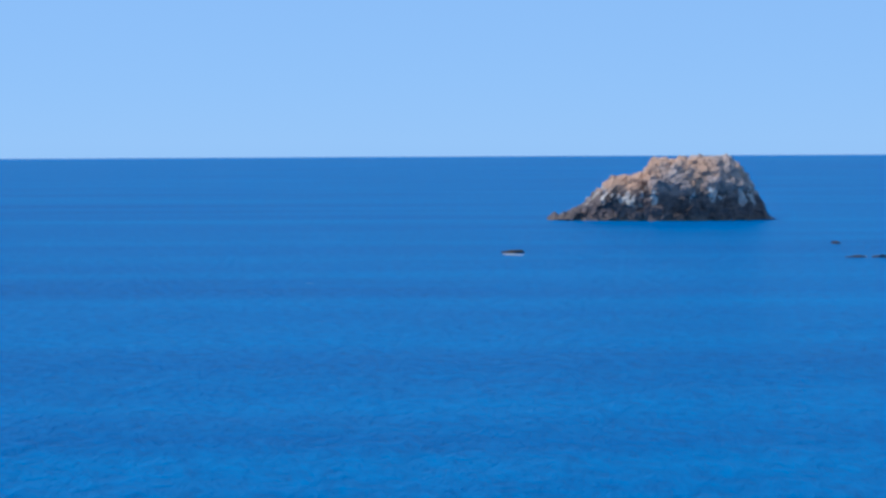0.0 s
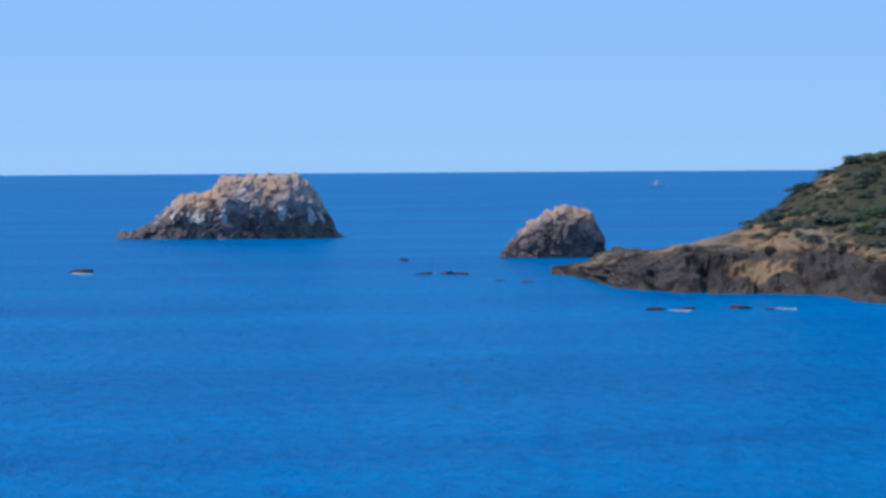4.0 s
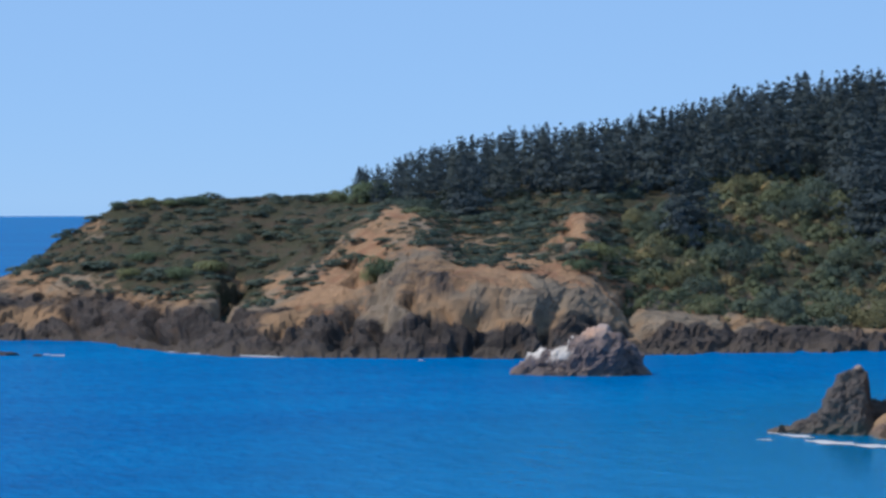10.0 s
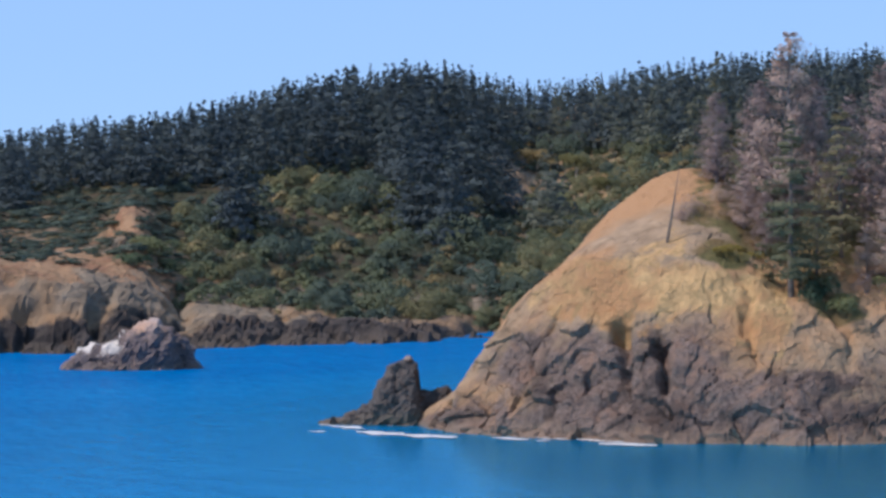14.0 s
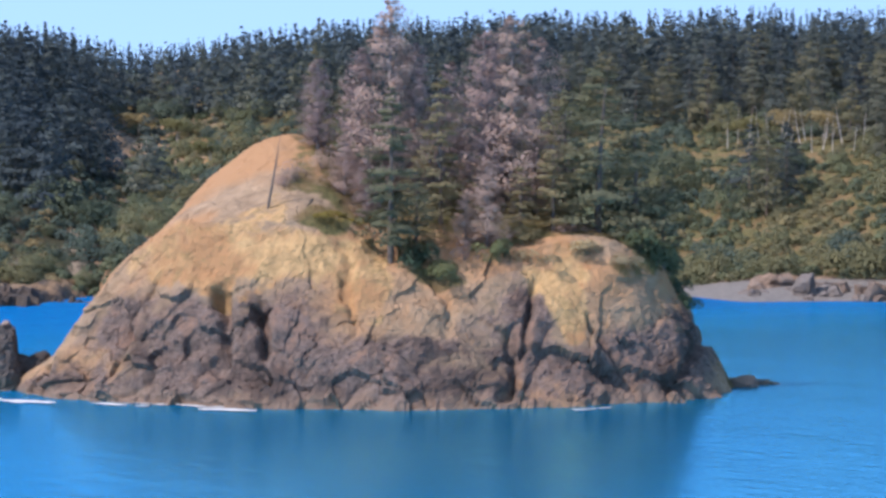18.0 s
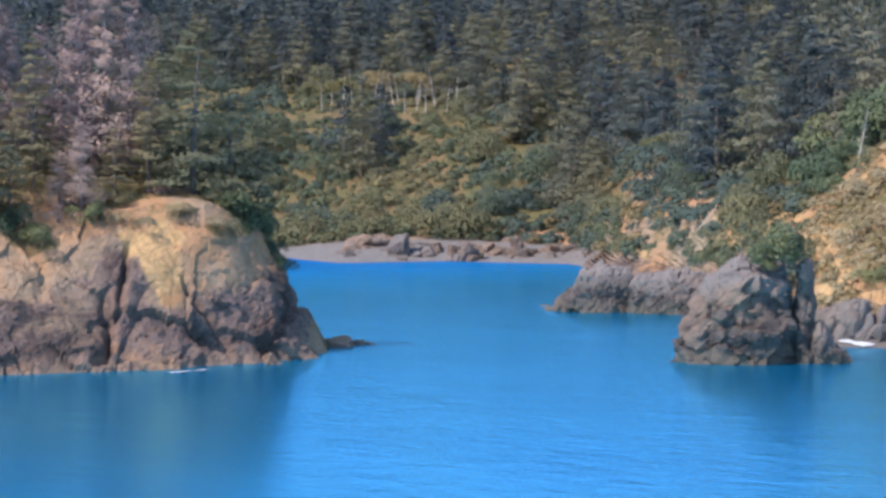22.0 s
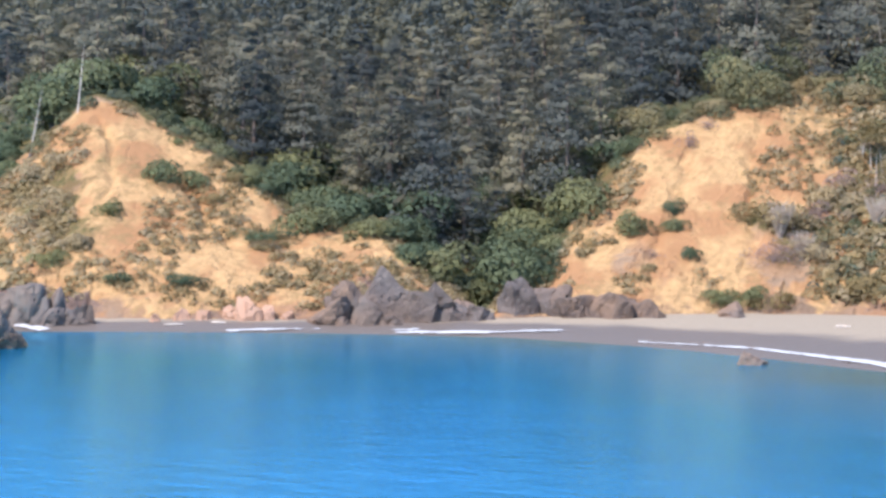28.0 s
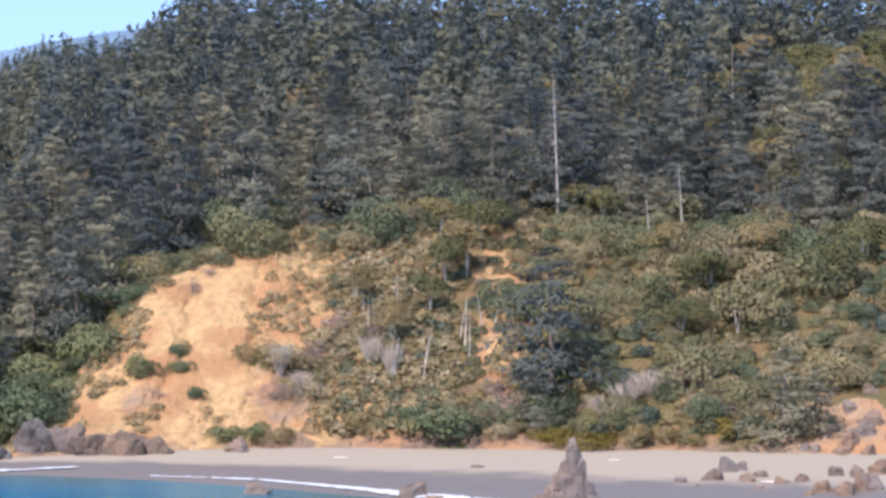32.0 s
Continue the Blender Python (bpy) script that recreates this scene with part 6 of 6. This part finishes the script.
# driftwood on the sand
for i, (b, rise, ln) in enumerate([(69.18, -1.72, 2.0), (74.65, -4.48, 2.4), (66.23, -3.99, 1.6), (54.04, -3.90, 2.2), (54.86, -3.89, 1.6), (71.56, -4.10, 1.4)]):
    d = (EYE_Z - 1.35) / math.tan(radians(-min(rise, -3.7)))
    v, f = tube([(-ln / 2, 0, 0.1), (0, 0.08, 0.14), (ln / 2, -0.05, 0.12)], [0.12, 0.15, 0.08], 7)
    v = v[:, [0, 1, 2]]
    pts_ = []
    for k in range(3):
        ring = np.linspace(0, 2 * math.pi, 7, endpoint=False)
        rr = (0.1, 0.15, 0.07)[k]
        pts_.append(np.stack([np.full(7, (k - 1) * ln / 2), rr * np.cos(ring), 0.1 + rr * np.sin(ring)], 1))
    log = new("driftwood_log", mesh_of("driftwood_log", np.concatenate(pts_), f, PALE_WOOD, True))
    bz = float(beach_height(np.array([b]), np.array([d]))[0])
    log.matrix_world = Matrix.Translation(at(b, d, bz)) @ Matrix.Rotation(-radians(b) + 0.5 * math.sin(i * 3), 4, "Z")
    tagged(log, "bleached driftwood log lying on the sand", "log", "driftwood")

# ---- foam ----
def foam(rows, width, seed, density=0.5, ashore=False):
    """Ragged flecks of foam along a line of bearings and distances."""
    r = np.random.default_rng(seed)
    pts = np.array([tuple(at(b, d)) for b, d in rows])
    seg = np.linalg.norm(np.diff(pts, axis=0), axis=1)
    total = seg.sum()
    s = np.linspace(0, total, int(total / 0.35) + 2)
    cum = np.concatenate([[0], np.cumsum(seg)])
    line = np.stack([np.interp(s, cum, pts[:, k]) for k in range(3)], 1)
    side = line / np.linalg.norm(line, axis=1, keepdims=True)
    n = max(5, int(width / 0.25))
    across = np.linspace(-0.5, 0.5, n)
    p = line[None] + across[:, None, None] * width * side[None]
    f = p.reshape(-1, 3)
    v = 1.5 * fractal(f * np.array([0.5, 0.5, 1]), 5, seed) + 0.7 * fractal(f * 0.12, 2, seed + 3) + 0.45 * (0.5 - np.abs(np.repeat(across, len(s)))) * 2 - 0.3
    ends = np.minimum(s, total - s)
    v = v - np.tile(np.clip(0.25 - ends / (0.2 * total + 0.01) * 0.25, 0, 1), n)
    f[:, 2] = 0.05 + 0.12 * np.clip(v + 0.3, 0, 1)
    if ashore:
        f[:, 2] += np.maximum(0, beach_height(np.degrees(np.arctan2(f[:, 0], f[:, 1])), np.hypot(f[:, 0], f[:, 1])) + 0.06)
    faces = grid_faces(n, len(s))
    keep = v[faces].mean(1) > 0.12 - density * 0.32
    return tagged(new("sea_foam", mesh_of("sea_foam", f, faces[keep], FOAM, True)), "white foam where waves meet the rocks and beach", "foam", kind="stuff") if keep.any() else None


def surf(rows, seed):
    """A swash of foam along the beach: bearing, distance and width of each stretch."""
    r = np.array(rows)
    pts = np.array([tuple(at(b, d)) for b, d, w in rows])
    cum = np.concatenate([[0], np.cumsum(np.linalg.norm(np.diff(pts, axis=0), axis=1))])
    s = np.arange(0, cum[-1], 0.22)
    line = np.stack([np.interp(s, cum, pts[:, k]) for k in range(3)], 1)
    width = np.interp(s, cum, r[:, 2])
    away = line / np.linalg.norm(line, axis=1, keepdims=True)
    n = 70
    a = np.linspace(-0.5, 0.5, n)
    near = 1.4 * fractal(np.stack([s * 0.12, 0 * s, 0 * s], 1), 4, seed)
    f = line[None] + ((a[:, None] + 0.35 * near[None, :]) * width[None, :])[:, :, None] * away[None]
    f = f.reshape(-1, 3)
    depth = (a[:, None] * width[None, :]).ravel()
    q = np.stack([np.tile(s, n) * 1.1 + depth * 0.2, depth * 0.5, 0 * depth], 1)
    lace = fractal(q, 5, seed + 3) + 0.9 * np.abs(fractal(q * 0.6 + 40, 3, seed + 8)) - 0.1
    edge = np.repeat(1 - np.abs(2 * a) ** 3, len(s))
    rim = np.repeat(np.exp(-((a - 0.3) / 0.12) ** 2), len(s))
    v = edge * 0.7 - 0.4 + lace * 1.4 + 0.12 * rim + 0.1 * np.tile(fractal(np.stack([s * 0.05, 0 * s, 0 * s], 1), 2, seed + 6), n) * 4
    f[:, 2] = 0.04 + np.maximum(0, beach_height(np.degrees(np.arctan2(f[:, 0], f[:, 1])), np.hypot(f[:, 0], f[:, 1])) + 0.05) + 0.1 * np.clip(v, 0, 0.6)
    faces = grid_faces(n, len(s))
    keep = v[faces].mean(1) > 0.0
    tagged(new("sea_foam", mesh_of("sea_foam", f, faces[keep], FOAM, True)), "lacy white foam of a wave running up the beach", "foam", kind="stuff")


foam([(27.04, 336), (27.91, 329)], 7, 1, 1.4)
foam([(27.71, 325), (28.74, 320), (29.56, 317)], 5, 2, 1.4)
foam([(30.18, 316), (31.00, 312), (31.77, 315)], 3, 3, 1.2)
foam([(32.13, 308), (33.20, 306)], 2.5, 4, 0.8)
foam([(15.95, 519), (17.50, 503), (18.42, 497)], 5, 5, 1.1)
foam([(14.62, 562), (15.08, 562)], 5, 6)
foam([(20.69, 487), (21.10, 489)], 3, 7)
surf([(62.52, 327, 0.5), (64.58, 318, 1.6), (66.65, 304, 4), (68.19, 293, 7), (69.73, 283, 10), (71.26, 275, 12.5), (72.46, 268, 14), (74.5, 260, 15), (78, 248, 15)], 8)
foam([(57.90, 340), (59.95, 338), (61.39, 337)], 1.2, 9, 0.8, True)
foam([(51.16, 348), (51.93, 343)], 3.5, 10, 0.6, True)
foam([(54.76, 343), (56.71, 343)], 1.2, 11, 0.8, True)
foam([(57.32, 341), (58.51, 341)], 1.2, 12, 0.8, True)
foam([(38.77, 307), (39.70, 311)], 2.2, 13, 0.6)
foam([(30.41, 319), (31.28, 314), (33.16, 309)], 2.2, 14, 0.5)
foam([(7.42, 673), (7.71, 669)], 7, 15, 0.8)
foam([(11.95, 505), (12.41, 503)], 4, 16, 0.4)
foam([(13.80, 510), (14.26, 508)], 4, 17, 0.5)
foam([(1.09, 687), (1.50, 683)], 8, 18, 0.7)
foam([(26.73, 327), (27.21, 325)], 4, 19, 0.6)
foam([(26.47, 366), (26.73, 364)], 3, 20, 0.3)
foam([(42.27, 347), (42.48, 347)], 3, 21, 0.6)
foam([(2.10, 990), (2.51, 981)], 8, 22, 0.4)
# open-water fleck standing in for a small unidentified pale float
foam([(-2.57, 551), (-2.31, 550)], 3, 23, 0.3)

# ---- boat ----
WHITE = plain_material("white_paint", (0.8, 0.8, 0.8), 0.4, 0.05, 1)
DARK_GLASS = plain_material("dark_window", (0.03, 0.035, 0.04), 0.2, 0.1, 1)


def bm_part(name, bm, mat, parent, label=""):
    me = bpy.data.meshes.new(name)
    bm.to_mesh(me)
    bm.free()
    me.materials.append(mat)
    return part_mesh(name, me, parent, label)


def box(sx, sy, sz, at_=(0, 0, 0), bevel=0.08):
    bm = bmesh.new()
    bmesh.ops.create_cube(bm, size=1, matrix=Matrix.Translation(at_) @ Matrix.Diagonal((sx, sy, sz, 1)))
    bmesh.ops.bevel(bm, geom=bm.edges[:], offset=bevel, segments=2, affect="EDGES")
    return bm


bb, br = 11.73, -0.57
boat = thing("fishing_boat", Matrix.Translation(at(bb, EYE_Z / math.tan(radians(-br)), 0)) @ Matrix.Rotation(radians(10), 4, "Z"), "small white fishing boat far out on the sea", "boat")
hull_v, hull_f = tube([(0, 0, -0.6), (0, 0, 0.4), (0, 0, 1.5)], [1.0, 1.4, 1.7], 24)
hull_v[:, 0] *= 3.9
hull_v[:, 0] += np.where(hull_v[:, 0] > 0, hull_v[:, 2] * 0.5, 0)
part_mesh("hull", mesh_of("hull", hull_v, hull_f, WHITE, True), boat)
bm_part("deck", box(11.5, 2.6, 0.15, (0, 0, 1.25), 0.05), WHITE, boat)
bm_part("cabin", box(3.6, 2.2, 2.2, (1.0, 0, 2.4), 0.25), WHITE, boat)
bm_part("window", box(3.7, 2.3, 0.7, (1.0, 0, 2.8), 0.1), DARK_GLASS, boat)
part_mesh("mast", mesh_of("mast", *tube([(-1, 0, 1.3), (-1, 0, 6.5)], [0.09, 0.05], 8), WHITE, True), boat)

# ---- far wooded hill behind the ridge, haze painted in as blue ----
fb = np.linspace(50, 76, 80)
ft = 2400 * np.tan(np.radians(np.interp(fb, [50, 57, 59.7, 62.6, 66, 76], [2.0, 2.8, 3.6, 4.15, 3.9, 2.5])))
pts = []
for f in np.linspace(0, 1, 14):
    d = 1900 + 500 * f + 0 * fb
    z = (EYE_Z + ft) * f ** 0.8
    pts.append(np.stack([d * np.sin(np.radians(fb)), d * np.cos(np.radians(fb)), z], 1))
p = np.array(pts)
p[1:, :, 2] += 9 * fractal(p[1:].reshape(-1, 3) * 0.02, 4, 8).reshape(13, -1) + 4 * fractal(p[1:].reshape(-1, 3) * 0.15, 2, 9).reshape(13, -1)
tagged(new("backdrop", mesh_of("backdrop", p.reshape(-1, 3), grid_faces(14, 80), plain_material("hazed_woods", (0.10, 0.16, 0.22), 0.95, 0.3, 0.03), True)), "distant wooded hill, tinted blue for haze", "hill", kind="structure")
